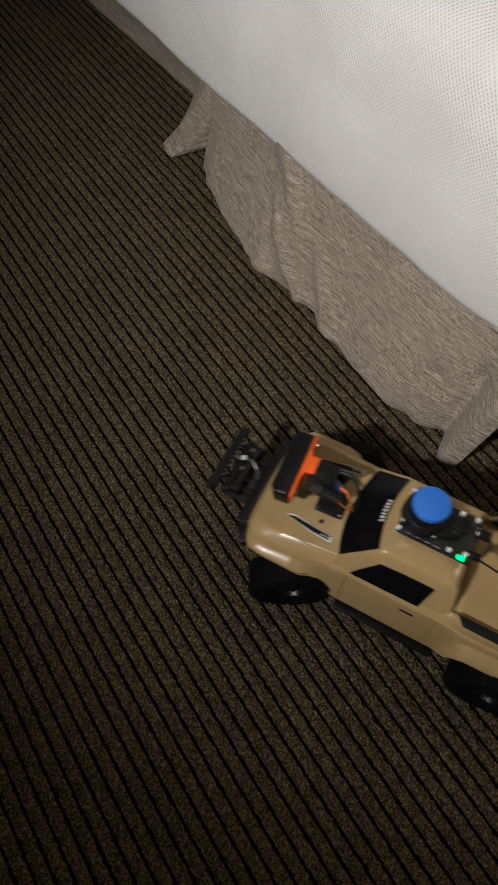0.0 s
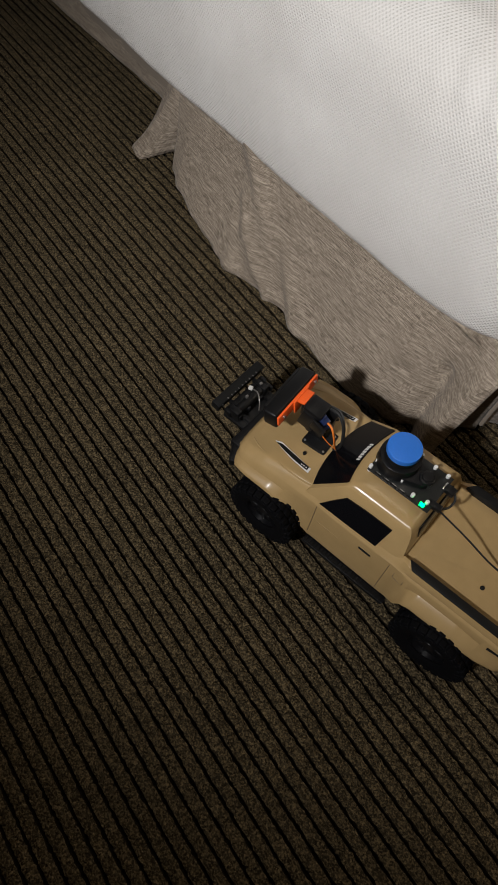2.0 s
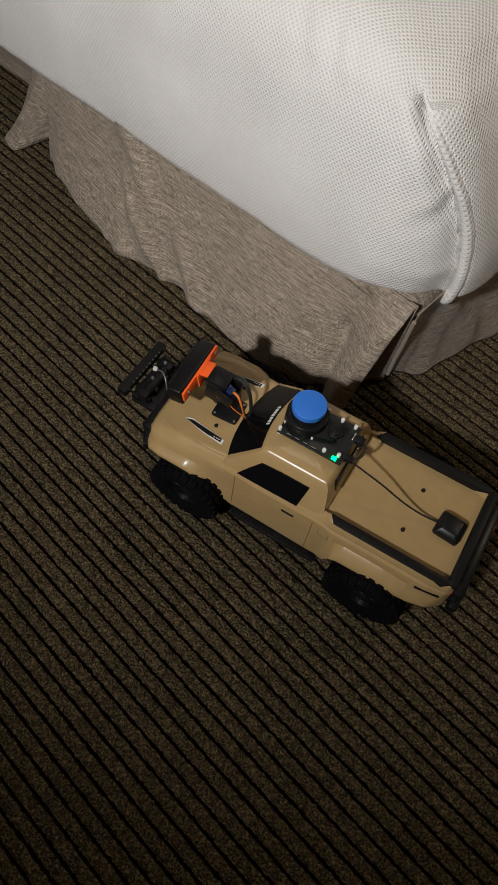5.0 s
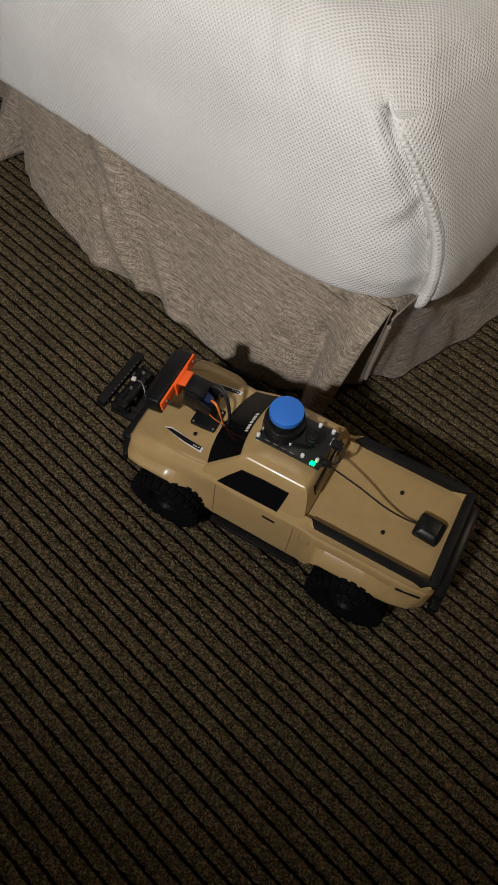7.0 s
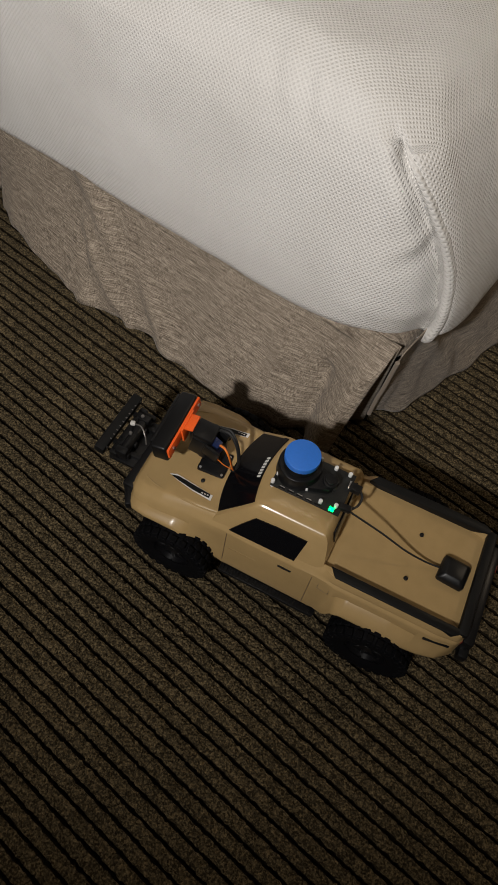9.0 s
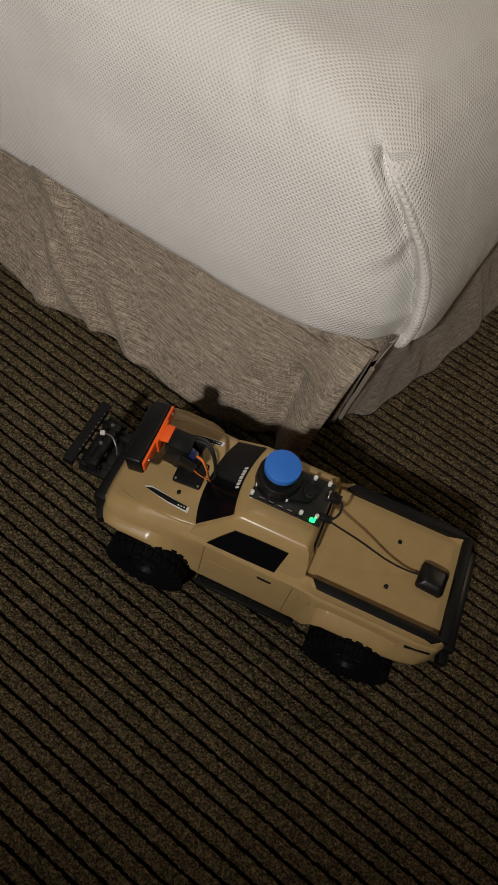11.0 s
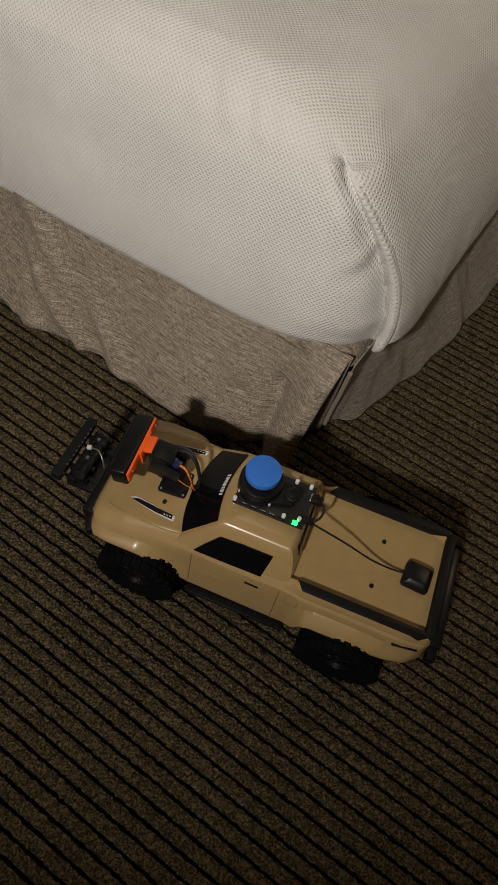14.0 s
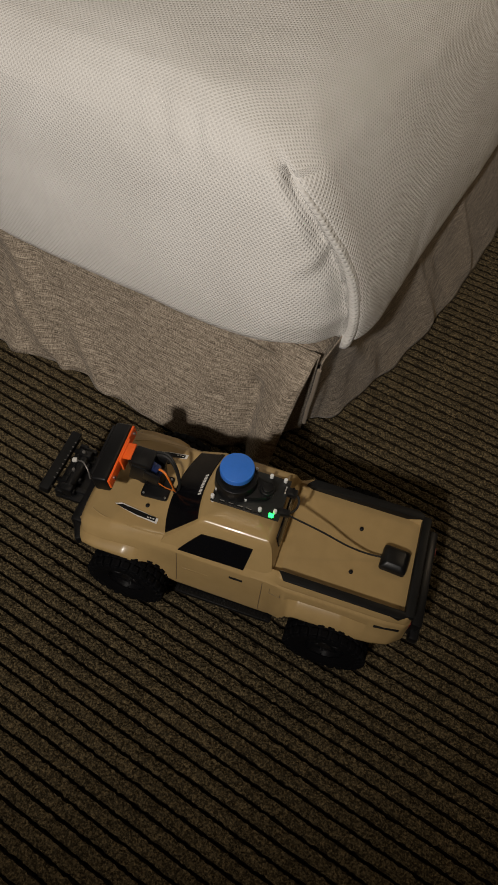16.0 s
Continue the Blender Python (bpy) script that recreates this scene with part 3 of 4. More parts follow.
def cab_shell():
    """Pillars, roof and back of the cab, closed with the glass set on it."""
    bm = bmesh.new()
    rows = []
    # front and rear x, half width at each height
    for z, xf, xr, w, bow in ((0.120, -0.126, 0.040, 0.0835, 0.016), (0.137, -0.118, 0.0385, 0.0765, 0.016), (0.150, -0.104, 0.036, 0.0712, 0.014), (0.165, -0.088, 0.033, 0.0652, 0.012),
                              (0.176, -0.0765, 0.0300, 0.0606, 0.010), (0.1810, -0.0715, 0.0265, 0.0575, 0.009), (0.1840, -0.0660, 0.0215, 0.0530, 0.007), (0.1856, -0.05, 0.010, 0.040, 0.004), (0.1862, -0.03, -0.005, 0.02, 0.001)):
        pts = []
        for i in range(17):
            q = -1 + 2 * i / 16
            pts.append((xf - bow * (1 - q * q), q * w))
        for i in range(1, 16):
            pts.append((xf + (xr - xf) * i / 16, w))
        for i in range(17):
            q = 1 - 2 * i / 16
            pts.append((xr, q * w))
        for i in range(1, 16):
            pts.append((xr + (xf - xr) * i / 16, -w))
        rows.append([bm.verts.new((x, y, z)) for x, y in pts])
    n = len(rows[0])
    for r, s in zip(rows, rows[1:]):
        for j in range(n):
            bm.faces.new((r[j], r[(j + 1) % n], s[(j + 1) % n], s[j]))
    bm.faces.new(rows[-1])
    return bm


def patch(points, lift, thick=0.0012):
    """A thin plate from a grid of points, raised along its own normals."""
    bm = bmesh.new()
    g = [[bm.verts.new(p) for p in r] for r in points]
    for r, s in zip(g, g[1:]):
        for j in range(len(r) - 1):
            bm.faces.new((r[j], r[j + 1], s[j + 1], s[j]))
    bmesh.ops.recalc_face_normals(bm, faces=bm.faces)
    mean = sum((f.normal for f in bm.faces), Vector()) / len(bm.faces)
    if mean.z < 0:
        bmesh.ops.reverse_faces(bm, faces=bm.faces)
    bm.normal_update()
    low = {v: v.co + v.normal * (lift - thick) for v in bm.verts}
    for v in bm.verts:
        v.co = v.co + v.normal * lift
    top = list(bm.faces)
    copy = {v: bm.verts.new(low[v]) for v in list(low)}
    edge = [e for e in bm.edges if len(e.link_faces) == 1]
    for e in edge:
        a, b = e.verts
        bm.faces.new((a, b, copy[b], copy[a]))
    for f in top:
        bm.faces.new([copy[v] for v in reversed(f.verts)])
    return bm


def hood_z(x, y):
    """The height of the hood's top."""
    w, zt, zs = line(WIDE, x), line(HOOD, x), line(SHOULDER, x)
    return line([(0, zt + 0.0035), (min(0.045, w * 0.5), zt + 0.0022), (w - 0.019, zt - 0.0004), (w - 0.013, zt - 0.0012), (w - 0.006, zs + (zt - zs) * 0.38), (w - 0.0028, zs + 0.0008)], abs(y))


def windscreen(f0, f1, spread, lift):
    """The glass between the pillars, f from its foot to its head."""
    pts = []
    for i in range(9):
        f = f0 + (f1 - f0) * i / 8
        z = 0.138 + 0.041 * f
        xf = line([(0.137, -0.118), (0.150, -0.104), (0.165, -0.088), (0.176, -0.0765), (0.181, -0.0715)], z)
        w = line([(0.137, 0.0765), (0.150, 0.0712), (0.165, 0.0652), (0.176, 0.0606), (0.181, 0.0575)], z) - spread
        bow = line([(0.137, 0.016), (0.181, 0.009)], z)
        full = w + spread
        pts.append([(xf - bow * (1 - (w * q / full) ** 2), w * q, z) for q in np.linspace(-1, 1, 17)])
    return patch(pts, lift)


def build_wheel(truck, x, side):
    """A knobbly tyre with a dished rim; its origin is the hub."""
    hub = new("wheel")
    hub.parent = truck
    bm = bmesh.new()
    prof = [(0.029, -0.0175), (0.040, -0.0225), (0.050, -0.0232), (0.0550, -0.0205), (0.0572, -0.013), (0.0576, 0.0), (0.0572, 0.013), (0.0550, 0.0205), (0.050, 0.0232), (0.040, 0.0225), (0.029, 0.0175)]
    n = 48
    rings = [[bm.verts.new((r * math.cos(2 * math.pi * i / n), y, r * math.sin(2 * math.pi * i / n))) for r, y in prof] for i in range(n)]
    for i in range(n):
        r, s = rings[i], rings[(i + 1) % n]
        for j in range(len(prof) - 1):
            bm.faces.new((r[j], r[j + 1], s[j + 1], s[j]))
    for i in range(26):
        t = 2 * math.pi * i / 26
        for y, w, off in ((-0.0170, 0.0100, 0.0), (-0.0060, 0.0085, 0.5), (0.0060, 0.0085, 0.0), (0.0170, 0.0100, 0.5)):
            a = t + off * 2 * math.pi / 26
            box(bm, (0.0572 * math.cos(a), y, 0.0572 * math.sin(a)), (0.0056, w, 0.0095), (0, -math.degrees(a), 0), 0.0008, 1)
        for y in (-0.0222, 0.0222):
            box(bm, (0.0515 * math.cos(t), y, 0.0515 * math.sin(t)), (0.0085, 0.0030, 0.0065), (0, -math.degrees(t), 0), 0.0007, 1)
    part("tyre", bm, RUBBER, hub, "black knobbly rubber tyre")
    bm = bmesh.new()
    prof = [(0.0305, -0.0165), (0.0305, 0.0165), (0.0285, 0.0168), (0.026, 0.010), (0.013, 0.007), (0.009, 0.0125), (0.0, 0.0135)]
    rings = [[bm.verts.new((r * math.cos(2 * math.pi * i / n), y * side, r * math.sin(2 * math.pi * i / n))) for r, y in prof[:-1]] for i in range(n)]
    for i in range(n):
        r, s = rings[i], rings[(i + 1) % n]
        for j in range(len(prof) - 2):
            bm.faces.new((r[j], r[j + 1], s[j + 1], s[j]))
    bm.faces.new([r[-1] for r in rings])
    for i in range(8):
        a = 2 * math.pi * i / 8
        box(bm, (0.0185 * math.cos(a), 0.0095 * side, 0.0185 * math.sin(a)), (0.018, 0.004, 0.0055), (0, -math.degrees(a), 0), 0.001, 1)
        tube(bm, (0.0275 * math.cos(a), 0.016 * side, 0.0275 * math.sin(a)), (0.0275 * math.cos(a), 0.0182 * side, 0.0275 * math.sin(a)), 0.0012, sides=8)
    part("rim", bm, RIM, hub, "black spoked plastic rim")
    hub.location = (x, side * 0.1010, HUB)
    return hub


def build_truck():
    truck = new("model_truck")
    tagged(truck, "tan radio-controlled pickup model with lidar and camera", "toy truck")
    body = part("body", body_shell(), TAN, truck, "glossy tan moulded pickup body")
    cab = part("cab", cab_shell(), TAN, truck, "tan cab with dark windows")
    # glass
    part("windscreen", windscreen(0.02, 0.97, 0.0055, 0.0012), GLASS, cab)
    part("sun_strip", windscreen(0.84, 0.99, 0.0050, 0.0018), GLASS, cab, "dark printed sun strip")
    bm = bmesh.new()
    for i, wl in enumerate((0.0030, 0.0042, 0.0030, 0.0040, 0.0036, 0.0042, 0.0030)):
        y = -0.016 + i * 0.0052
        x = -0.0775 - 0.0100 * (1 - (y / 0.06) ** 2)
        box(bm, (x - 0.0014, y, 0.1765), (0.0062, wl, 0.0012), (0, -48, 0), 0.0003, 1)
    part("printed_lettering", bm, SILVER, cab, "silver printed bars on the sun strip")
    for side in (-1, 1):
        quad = [[cab_side(-0.096, 0.06), cab_side(-0.050, 0.07), cab_side(0.000, 0.09)], [cab_side(-0.083, 0.36), cab_side(-0.040, 0.40), cab_side(0.003, 0.40)], [cab_side(-0.0665, 0.70), cab_side(-0.035, 0.74), cab_side(0.0065, 0.745)]]
        quad = [[(x, y * -side, z) for x, y, z in r] for r in quad]
        part("side_window", patch(quad, 0.0020, 0.002), GLASS, cab)
    part("rear_window", box(bmesh.new(), (0.0345, 0, 0.160), (0.003, 0.084, 0.024), (0, -10, 0), 0.001), GLASS, cab)
    # doors, handles, gaps
    for side in (-1, 1):
        for x, z0, z1 in ((0.030, 0.036, 0.119), (-0.097, 0.046, 0.119)):
            part("door_gap", cord(bmesh.new(), [(x, side * (side_y(x, z) - 0.0002), z) for z in np.linspace(z0, z1, 6)], 0.0007, 6, 2), TAN_CREASE, body)
        bm = box(bmesh.new(), (-0.008, side * (side_y(-0.008, 0.1040) + 0.0002), 0.1040), (0.020, 0.0024, 0.0042), bevel=0.0009)
        part("door_handle", bm, SATIN, body)
        for x in (0.0415, 0.0575):
            part("flap_gap", cord(bmesh.new(), [(x, side * (side_y(x, z) - 0.0003), z) for z in (0.100, 0.106, 0.113)], 0.0006, 6, 2), TAN_CREASE, body)
        part("flap_gap", cord(bmesh.new(), [(x, side * (side_y(x, 0.100) - 0.0003), 0.100) for x in (0.0415, 0.0495, 0.0575)], 0.0006, 6, 2), TAN_CREASE, body)
        bm = bmesh.new()
        for i in range(8):
            box(bm, (-0.088 + i * 0.0052, side * (side_y(-0.08, 0.084) - 0.0002), 0.084), (0.0035, 0.0014, 0.0028), bevel=0.0003, segments=1)
        part("moulded_lettering", bm, TAN, body)
        # sill guard with its tread holes
        bm = box(bmesh.new(), (-0.022, side * 0.0950, 0.0240), (0.150, 0.018, 0.008), bevel=0.002)
        for i in range(25):
            box(bm, (-0.092 + i * 0.006, side * 0.0985, 0.0286), (0.0032, 0.010, 0.0016), bevel=0.0005, segments=1)
        part("side_step", bm, BLACK, truck, "black plastic tread sill")
        # bed rail cap
        bm = bmesh.new()
        solid(bm, [(0.047, side * 0.0715), (0.057, side * 0.0840), (0.214, side * 0.0840), (0.2225, side * 0.079), (0.2225, side * 0.0715)], 0.1300, 0.1442, 0.0012)
        part("bed_rail", bm, SATIN, truck, "black bed rail liner")
        bm = box(bmesh.new(), (0.204, side * (side_y(0.204, 0.116) + 0.0002), 0.116), (0.034, 0.0024, 0.0040), (0, 0, side * -8), bevel=0.0008)
        part("side_slot", bm, SATIN, body)
        bm = box(bmesh.new(), (0.2325, side * 0.070, 0.109), (0.003, 0.014, 0.022), bevel=0.001)
        part("tail_light", bm, RED, body, "small red tail light")
        # hood vent
        bm = bmesh.new()
        shape = [(-0.206, 0.0478), (-0.196, 0.0448), (-0.136, 0.0535), (-0.1355, 0.0615), (-0.165, 0.0585), (-0.192, 0.0525)]
        for scale, lift, mat, nm in ((1.0, 0.0006, SILVER, "vent_edge"), (0.72, 0.0012, SATIN, "hood_vent")):
            bm = bmesh.new()
            cx, cy = sum(p[0] for p in shape) / 6, sum(p[1] for p in shape) / 6
            out = [(cx + (x - cx) * (scale * 0.3 + 0.68 if scale < 1 else 1), cy + (y - cy) * scale) for x, y in shape]
            if side < 0:
                out = out[::-1]
            low = [bm.verts.new((x, side * y, hood_z(x, y) - 0.001)) for x, y in out]
            top = [bm.verts.new((x, side * y, hood_z(x, y) + lift)) for x, y in out]
            bm.faces.new(top)
            for i in range(6):
                bm.faces.new((low[i], low[(i + 1) % 6], top[(i + 1) % 6], top[i]))
            part(nm, bm, mat, body)
        bm = bmesh.new()
        for i in range(3):
            x = -0.151 + i * 0.0042
            box(bm, (x, side * 0.0560, hood_z(x, 0.056) + 0.0010), (0.0026, 0.0016, 0.0008), (0, 0, side * 8), 0.0002, 1)
        part("printed_lettering", bm, SILVER, body)
        # headlight
        bm = box(bmesh.new(), (-0.2455, side * 0.068, 0.1030), (0.008, 0.020, 0.010), (0, 0, side * 30), 0.003)
        part("headlight", bm, plain_lens(), body, "clear moulded headlight")
    # hood ridge lines
    for side in (-1, 1):
        bm = bmesh.new()
        cord(bm, [(x, side * y, hood_z(x, y) - 0.0006) for x, y in ((-0.236, 0.062), (-0.215, 0.070), (-0.18, 0.074), (-0.14, 0.0745), (-0.115, 0.072))], 0.0014)
        part("hood_crease", bm, TAN, body)
    # body posts: small holes with plugs
    for x, y, z in ((-0.159, -0.039, hood_z(-0.159, 0.039)), (-0.159, 0.039, hood_z(-0.159, 0.039)), (0.140, -0.0365, 0.1330), (0.140, 0.0325, 0.1330)):
        part("body_post", tube(bmesh.new(), (x, y, z - 0.002), (x, y, z + 0.0022), 0.0034, 0.0027, 16, 0.0006), BLACK, body)
    # tailgate and rear bumper
    part("tailgate_cap", box(bmesh.new(), (0.2260, 0, 0.1395), (0.0135, 0.156, 0.011), bevel=0.003), SATIN, truck, "black tailgate cap")
    bm = box(bmesh.new(), (0.2400, 0.0, 0.098), (0.016, 0.150, 0.040), (0, 8, 0), 0.004)
    box(bm, (0.2455, 0.0, 0.088), (0.014, 0.172, 0.018), bevel=0.004)
    part("rear_bumper", bm, BLACK, truck, "black plastic rear bumper")
    part("hitch_light", box(bmesh.new(), (0.2495, 0.048, 0.106), (0.006, 0.012, 0.006), bevel=0.001), RED, truck)
    # chassis
    bm = box(bmesh.new(), (0.0, 0, 0.050), (0.40, 0.064, 0.026), bevel=0.004)
    box(bm, (AXLE_F, 0, HUB), (0.026, 0.180, 0.018), bevel=0.005)
    box(bm, (AXLE_R, 0, HUB), (0.026, 0.180, 0.018), bevel=0.005)
    part("chassis", bm, BLACK, truck, "black chassis and axles")
    for ax in (AXLE_F, AXLE_R):
        for side in (-1, 1):
            bm = tube(bmesh.new(), (ax + 0.016, side * 0.055, 0.042), (ax + 0.006, side * 0.046, 0.112), 0.0075)
            part("shock_absorber", bm, BLACK, truck)
    build_front_bumper(truck)
    build_hood_camera(truck)
    build_lidar(truck)
    build_antenna(truck)
    wheels = [build_wheel(truck, x, s) for x in (AXLE_F, AXLE_R) for s in (-1, 1)]
    to_ground(truck)
    return truck, wheels


def to_ground(truck):
    """Brings the drawing to its true size, standing on z = 0."""
    lift = Matrix.Translation((0, 0, -GROUND))
    for ob in truck.children:
        if ob.type == "EMPTY":
            turn = ob.matrix_basis.to_euler()
            ob.matrix_basis = Matrix.Translation(SIZE * (lift @ ob.matrix_basis.to_translation())) @ turn.to_matrix().to_4x4()
            for piece in ob.children:
                piece.data.transform(Matrix.Scale(SIZE, 4))
        else:
            for piece in (ob, *ob.children):
                piece.data.transform(Matrix.Scale(SIZE, 4) @ lift)


_lens = []


def plain_lens():
    if not _lens:
        _lens.append(plain("headlight_lens", (0.24, 0.17, 0.085), 0.12, 0.0, 0.6, 0.1, 200.0, 0.0))
    return _lens[0]


def build_front_bumper(truck):
    bm = box(bmesh.new(), (-0.262, 0, 0.078), (0.022, 0.150, 0.024), bevel=0.005)
    for s in (-1, 1):
        box(bm, (-0.254, s * 0.084, 0.078), (0.014, 0.034, 0.018), (0, 0, s * -32), 0.004)
        box(bm, (-0.288, s * 0.026, 0.083), (0.060, 0.008, 0.012), bevel=0.002)
    box(bm, (-0.292, 0.0, 0.077), (0.050, 0.084, 0.008), bevel=0.002)
    box(bm, (-0.309, 0.004, 0.088), (0.014, 0.092, 0.014), bevel=0.003)
    for y in (-0.034, -0.012, 0.016, 0.042):
        box(bm, (-0.300, y, 0.090), (0.030, 0.007, 0.010), bevel=0.002)
    bumper = part("front_bumper", bm, BLACK, truck, "black plastic front bumper with winch plate")
    bm = box(bmesh.new(), (-0.328, 0.006, 0.0975), (0.0160, 0.110, 0.0160), (0, 12, 0), 0.0022)
    bar = part("light_bar", bm, SATIN, bumper, "long black light bar")
    for y in (-0.040, 0.054):
        part("screw", tube(bmesh.new(), (-0.322, y, 0.100), (-0.3185, y, 0.1005), 0.0021, sides=10), STEEL, bumper)
    bm = bmesh.new()
    for i in range(9):
        tube(bm, (-0.3215, -0.026 + i * 0.0085, 0.1035), (-0.3190, -0.026 + i * 0.0085, 0.1040), 0.0011, sides=8)
    part("rivet_row", bm, GREY, bumper)
    for y in (-0.022, 0.034):
        part("bar_bracket", box(bmesh.new(), (-0.310, y, 0.092), (0.020, 0.006, 0.010), (0, -10, 0), 0.0015), BLACK, bumper)
    bm = tube(bmesh.new(), (-0.297, -0.030, 0.094), (-0.297, 0.026, 0.094), 0.0085, sides=20, bevel=0.001)
    box(bm, (-0.297, -0.034, 0.094), (0.020, 0.012, 0.020), bevel=0.003)
    box(bm, (-0.297, 0.030, 0.094), (0.020, 0.012, 0.020), bevel=0.003)
    part("winch", bm, BLACK, bumper, "black winch drum")
    part("cable_clip", box(bmesh.new(), (-0.306, 0.012, 0.1055), (0.008, 0.007, 0.006), (0, 0, 20), 0.002), SILVER, bumper, "pale cable connector")
    part("wire", cord(bmesh.new(), [(-0.302, 0.012, 0.106), (-0.290, 0.010, 0.110), (-0.279, 0.002, 0.105), (-0.274, -0.004, 0.092)], 0.0012), GREY, bumper)
    for y in (-0.004, 0.030):
        part("screw", tube(bmesh.new(), (-0.300, y, 0.1020), (-0.300, y, 0.1060), 0.0026, sides=12), GREY, bumper)
    part("tow_hook", box(bmesh.new(), (-0.274, -0.045, 0.074), (0.005, 0.005, 0.008), bevel=0.002), RED, bumper)


PAN = pose(-0.191, -0.003, 0.0075, 0, 0, 4)


def build_hood_camera(truck):
    cam_part = new("pan_camera")
    cam_part.parent = truck
    cam_part["label"] = "black stereo camera on an orange bracket and servo"
    # camera case
    bm = box(bmesh.new(), (-0.0300, 0, 0.1775), (0.0235, 0.0985, 0.029), (0, -8, 0), 0.0035, 3)
    box(bm, (-0.0430, 0, 0.1795), (0.0045, 0.085, 0.021), (0, -8, 0), 0.001)
    case = part("camera_case", bm, BLACK, cam_part, "black metal stereo camera case")
    # bracket
    bm = bmesh.new()
    box(bm, (-0.0165, 0.0, 0.1830), (0.0035, 0.0970, 0.0165), (0, -8, 0), 0.0006)
    box(bm, (-0.0135, 0.006, 0.1800), (0.0035, 0.038, 0.024), (0, -8, 0), 0.0006)
    box(bm, (-0.008, 0.006, 0.1900), (0.014, 0.026, 0.0035), (0, -8, 0), 0.0006)
    part("bracket", bm, ORANGE, cam_part, "bright orange printed bracket")
    for y in (-0.0365, 0.0405):
        part("screw", tube(bmesh.new(), (-0.0150, y, 0.184), (-0.0125, y, 0.1845), 0.0026, sides=12), STEEL, cam_part)
    # pan and tilt joint
    bm = box(bmesh.new(), (0.004, 0.004, 0.178), (0.020, 0.024, 0.026), bevel=0.003)
    box(bm, (0.010, -0.010, 0.166), (0.026, 0.006, 0.036), (0, 12, 0), 0.002)
    box(bm, (0.012, 0.018, 0.166), (0.030, 0.006, 0.034), (0, 20, 0), 0.002)
    box(bm, (0.024, 0.006, 0.149), (0.034, 0.028, 0.030), bevel=0.003)
    tube(bm, (0.022, 0.021, 0.166), (0.022, 0.026, 0.166), 0.007, sides=16)
    box(bm, (0.014, 0.004, 0.1855), (0.030, 0.030, 0.010), (0, 6, 0), 0.0025)
    box(bm, (0.030, 0.0165, 0.172), (0.026, 0.006, 0.026), (0, 14, -10), 0.002)
    box(bm, (0.030, -0.0155, 0.170), (0.024, 0.005, 0.022), (0, 14, -10), 0.002)
    part("pan_joint", bm, BLACK, cam_part, "black pan and tilt frame")
    bm = box(bmesh.new(), (0.026, -0.0005, 0.1730), (0.0225, 0.012, 0.018), (0, 14, -14), 0.001)
    box(bm, (0.026, -0.0005, 0.1700), (0.032, 0.012, 0.0025), (0, 14, -14), 0.0005)
    box(bm, (0.026, -0.0005, 0.1830), (0.012, 0.010, 0.003), (0, 14, -14), 0.0008)
    part("servo", bm, SERVO, cam_part, "small dark blue servo motor")
    part("base_plate", box(bmesh.new(), (0.034, -0.006, 0.1330), (0.040, 0.040, 0.003), (0, 0, 0), 0.003), BLACK, cam_part)
    for x, y in ((0.050, -0.022), (0.018, -0.022), (0.050, 0.010)):
        part("screw", tube(bmesh.new(), (x, y, 0.1340), (x, y, 0.1355), 0.0018, sides=10), STEEL, cam_part)
    for i, mat in enumerate((WIRE_O, WIRE_O, WIRE_B)):
        o = i * 0.0014
        pts = [(0.036, -0.004 + o, 0.178), (0.047, -0.008 + o, 0.179), (0.056, -0.013 + o, 0.168), (0.061, -0.012 + o * 0.5, 0.145), (0.063, -0.008, 0.134)]
        part("servo_wire", cord(bmesh.new(), pts, 0.0009), mat, cam_part)
    for o in (0.0, 0.0045):
        pts = [(0.026, 0.014 + o, 0.184), (0.044, 0.013 + o, 0.187), (0.058, 0.006 + o * 0.6, 0.176), (0.066, -0.002 + o * 0.4, 0.152), (0.0645, -0.006, 0.134)]
        part("loom_cable", cord(bmesh.new(), pts, 0.0021), CABLE, cam_part, "thick black camera cable")
    part("loose_wire", cord(bmesh.new(), [(0.024, -0.010, 0.162), (0.036, -0.015, 0.163), (0.050, -0.014, 0.150), (0.062, -0.008, 0.136)], 0.0008), WIRE_O, cam_part)
    part("cable_gland", tube(bmesh.new(), (0.064, -0.006, 0.1275), (0.061, -0.0065, 0.1365), 0.0058, 0.0048, 16, 0.001), BLACK, cam_part)
    cam_part.matrix_basis = PAN
    return cam_part


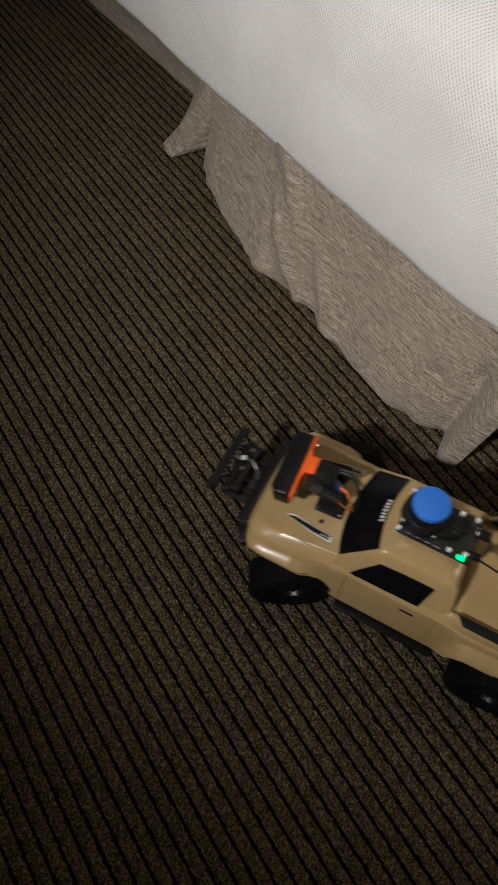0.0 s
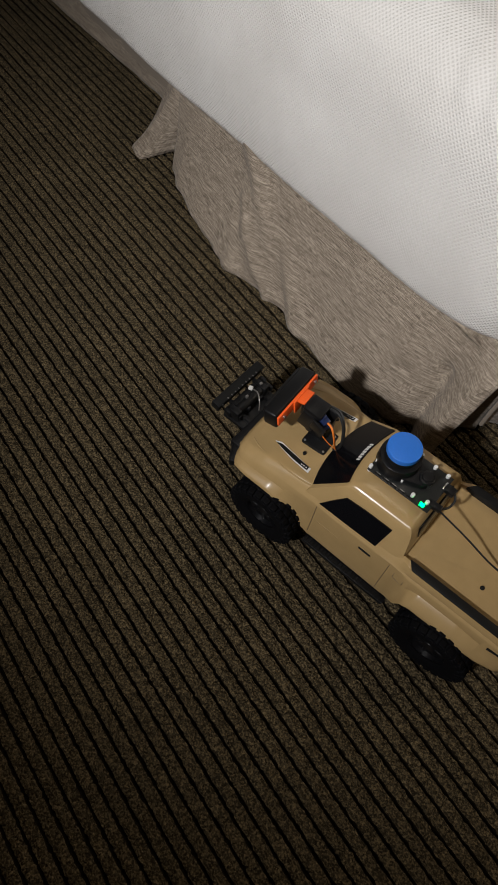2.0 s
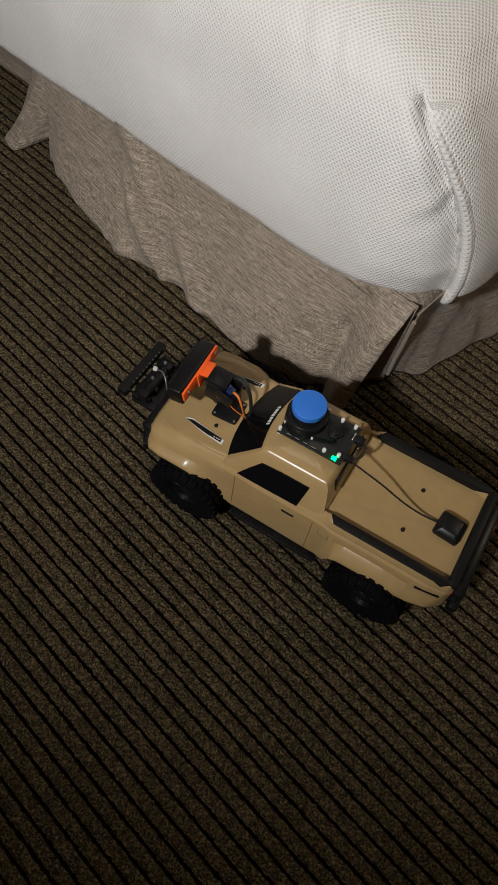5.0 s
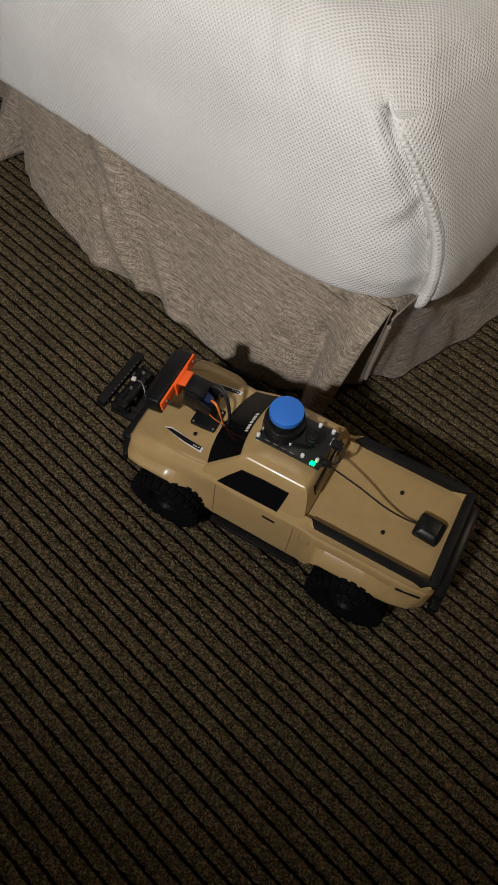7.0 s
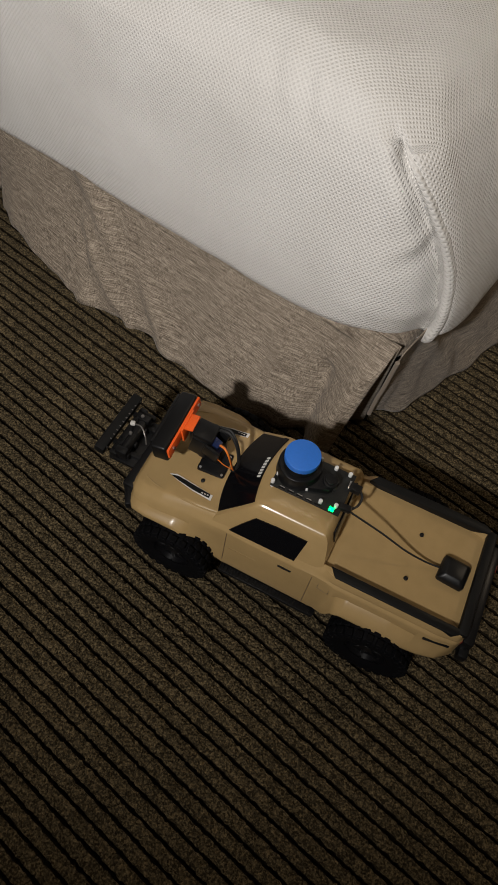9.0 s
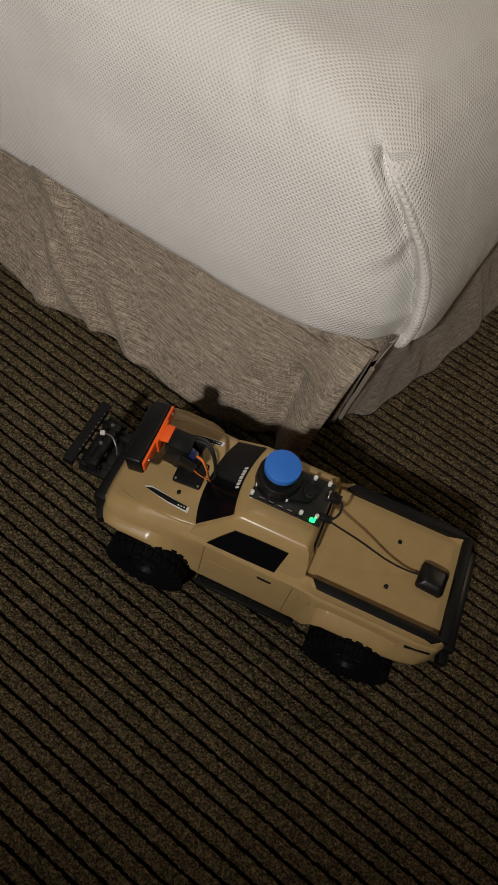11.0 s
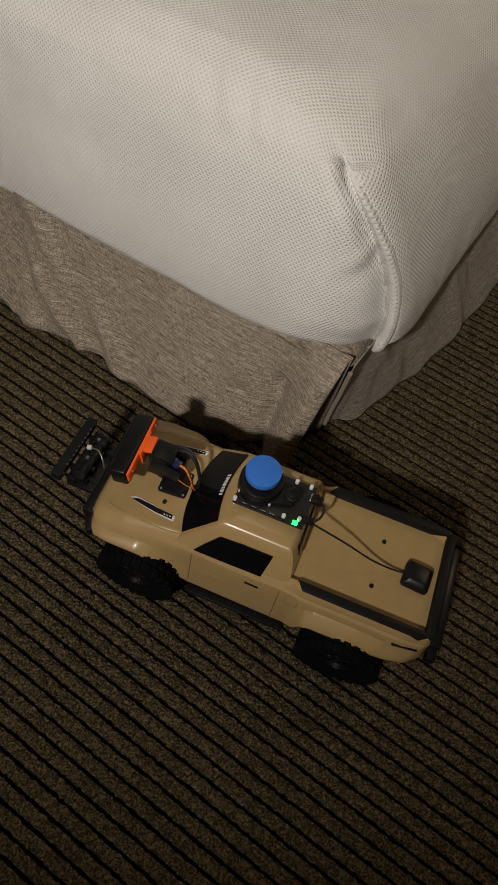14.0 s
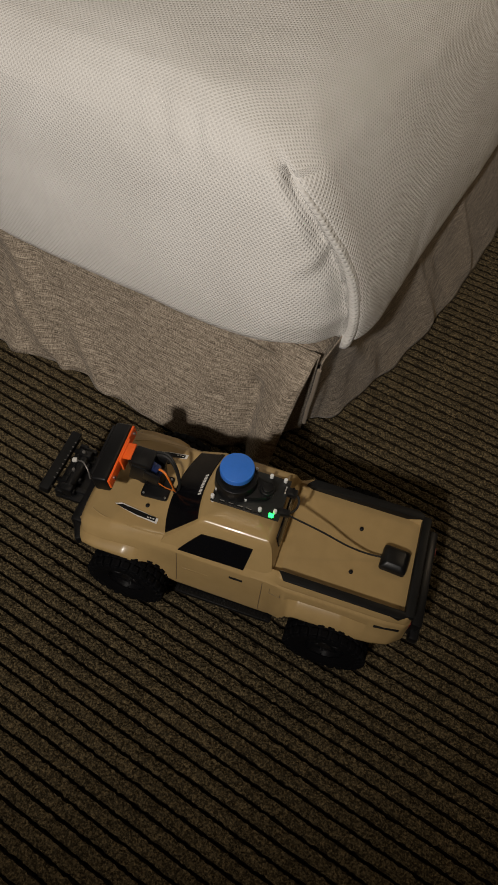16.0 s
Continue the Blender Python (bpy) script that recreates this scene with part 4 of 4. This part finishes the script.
def build_lidar(truck):
    lid = new("lidar")
    lid.parent = truck
    lid["label"] = "spinning lidar with a blue cap on a black board"
    board = part("circuit_board", box(bmesh.new(), (-0.020, 0.004, 0.1925), (0.096, 0.066, 0.0016), bevel=0.0004), PCB, lid, "black circuit board")
    bm = bmesh.new()
    tube(bm, (-0.043, 0.007, 0.1933), (-0.043, 0.007, 0.2150), 0.0300, 0.0285, 40, 0.001)
    solid(bm, [(-0.043, -0.022), (0.004, -0.006), (0.010, 0.002), (0.004, 0.014), (-0.043, 0.036)], 0.1933, 0.2030, 0.001)
    part("lidar_base", bm, BLACK, lid, "round black lidar base")
    part("belt_groove", tube(bmesh.new(), (-0.043, 0.007, 0.2150), (-0.043, 0.007, 0.2255), 0.0222, sides=40), SATIN, lid)
    part("cap", tube(bmesh.new(), (-0.043, 0.007, 0.2250), (-0.043, 0.007, 0.2350), 0.0232, sides=64, bevel=0.0009), BLUE, lid, "bright blue round plastic cap")
    bm = tube(bmesh.new(), (0.001, 0.006, 0.203), (0.001, 0.006, 0.2085), 0.0105, sides=28, bevel=0.0012)
    tube(bm, (0.001, 0.006, 0.2085), (0.001, 0.006, 0.2110), 0.0075, sides=24, bevel=0.0006)
    part("motor_pulley", bm, BLACK, lid, "small black motor pulley")
    part("motor", tube(bmesh.new(), (0.001, 0.006, 0.1945), (0.001, 0.006, 0.2035), 0.0098, sides=28), STEEL, lid, "bare metal motor can")
    # nylon pillars between board and roof, with screw heads above
    for x, y in ((-0.066, -0.024), (-0.064, -0.011), (-0.066, 0.033), (-0.023, -0.013), (0.000, -0.022), (0.020, 0.033), (0.000, 0.033), (0.020, -0.018), (-0.023, 0.036)):
        bm = tube(bmesh.new(), (x, y, 0.1850), (x, y, 0.1917), 0.0028, sides=12)
        tube(bm, (x, y, 0.1933), (x, y, 0.2000), 0.0027, sides=12, bevel=0.0005)
        part("standoff", bm, WHITE, lid, "white nylon standoff")
    bm = bmesh.new()
    for i in range(5):
        box(bm, (-0.052 + i * 0.0125, -0.0275, 0.1945), (0.0095, 0.0028, 0.0028), bevel=0.0003, segments=1)
    part("pin_header", bm, BLACK, lid)
    bm = bmesh.new()
    for i in range(4):
        box(bm, (-0.052 + i * 0.0125, -0.0245, 0.1936), (0.007, 0.0010, 0.0006))
    part("printed_marking", bm, SILVER, lid, "pale printed bars on the board")
    part("status_led", box(bmesh.new(), (0.0165, -0.0245, 0.1950), (0.0070, 0.0055, 0.0034), bevel=0.0008), LED, lid, "glowing green indicator light")
    # plugs at the board's rear
    bm = box(bmesh.new(), (0.0310, -0.0130, 0.1915), (0.017, 0.0095, 0.0080), (0, 0, 6), 0.0016)
    part("cable_plug", bm, BLACK, lid, "black cable plug")
    bm = box(bmesh.new(), (0.0330, 0.018, 0.1945), (0.016, 0.012, 0.0085), (0, 0, -4), 0.0016)
    part("cable_plug", bm, BLACK, lid, "black cable plug")
    part("plug_shell", box(bmesh.new(), (0.0250, 0.0185, 0.1955), (0.0035, 0.0125, 0.0032), bevel=0.0006), STEEL, lid)
    part("loop_cable", cord(bmesh.new(), [(0.039, 0.019, 0.194), (0.0455, 0.013, 0.190), (0.0450, 0.002, 0.185), (0.0380, -0.011, 0.190)], 0.0017), CABLE, lid)


def build_antenna(truck):
    ant = new("satellite_antenna")
    ant.parent = truck
    ant["label"] = "square black antenna puck with cable"
    bm = bmesh.new()
    levels = [(0.1335, 0.0185, 0.0045), (0.1400, 0.0185, 0.0050), (0.1435, 0.0165, 0.0060), (0.1480, 0.0120, 0.0035), (0.1484, 0.0110, 0.0030)]
    rings = []
    for z, h, r in levels:
        ringv = []
        for cx, cy, t0 in ((h - r, h - r, 0), (-h + r, h - r, 90), (-h + r, -h + r, 180), (h - r, -h + r, 270)):
            for i in range(6):
                t = radians(t0 + 90 * i / 5)
                ringv.append(bm.verts.new((cx + r * math.cos(t), cy + r * math.sin(t), z)))
        rings.append(ringv)
    n = len(rings[0])
    for r, s in zip(rings, rings[1:]):
        for j in range(n):
            bm.faces.new((r[j], r[(j + 1) % n], s[(j + 1) % n], s[j]))
    bm.faces.new(rings[0][::-1])
    bm.faces.new(rings[-1])
    bmesh.ops.transform(bm, matrix=pose(0.1935, -0.0015, 0, 0, 0, -4), verts=bm.verts)
    part("puck", bm, BLACK, ant, "black plastic antenna puck")
    part("cable", cord(bmesh.new(), [(0.034, -0.0125, 0.1900), (0.046, -0.012, 0.1845), (0.086, -0.011, 0.170), (0.125, -0.011, 0.154), (0.155, -0.007, 0.1425), (0.177, -0.003, 0.1385)], 0.0014), CABLE, ant, "thin black antenna cable")


# ---------------------------------------------------------------- build
build_room()
build_bed()
TRUCK, WHEELS = build_truck()

# seconds, shift from rest in x and y, turn; roll of the wheels follows the way driven
DRIVE = [
    (0.0, 0.030, -0.051, 14.7), (0.1, 0.0658, -0.0372, 10.97), (0.2, 0.1012, -0.0243, 7.3), (0.3, 0.1346, -0.0132, 4.1), (0.4, 0.1667, -0.0015, 1.3),
    (0.5, 0.190, 0.0060, -0.6), (0.6, 0.2000, 0.0062, -1.8), (0.7, 0.1926, 0.0043, -2.0), (0.8, 0.1638, 0.0030, -1.2), (0.9, 0.1270, 0.0034, -0.8),
    (1.0, 0.0856, 0.0039, -0.6), (1.1, 0.0413, 0.0033, -0.6), (1.2, 0.0055, 0.0018, -0.2), (1.3, 0.0, 0.0, 0.0), (16.0, 0.0, 0.0, 0.0),
]
STEER = [(0.0, 27.0), (0.1, 27.0), (0.2, 27.0), (0.3, 26.0), (0.4, 23.0), (0.5, 17.0), (0.6, 10.0), (0.7, 5.0), (0.8, 2.0), (0.9, 0.0), (1.0, 0.0), (1.1, 0.0), (1.2, 0.0), (1.3, 0.0), (16.0, 0.0)]


def motions():
    walk(TRUCK, [(t, pose(REST[0] + SIZE * x, REST[1] + SIZE * y, 0, 0, 0, turn)) for t, x, y, turn in DRIVE])
    for n, wheel in enumerate(WHEELS):
        place = wheel.location.copy()
        rows = []
        for (t, x, y, turn), (_, steer) in zip(DRIVE, STEER):
            rows.append((t, pose(*place, 0, math.degrees(x / TYRE), steer if n < 2 else 0)))
        walk(wheel, rows)


motions()
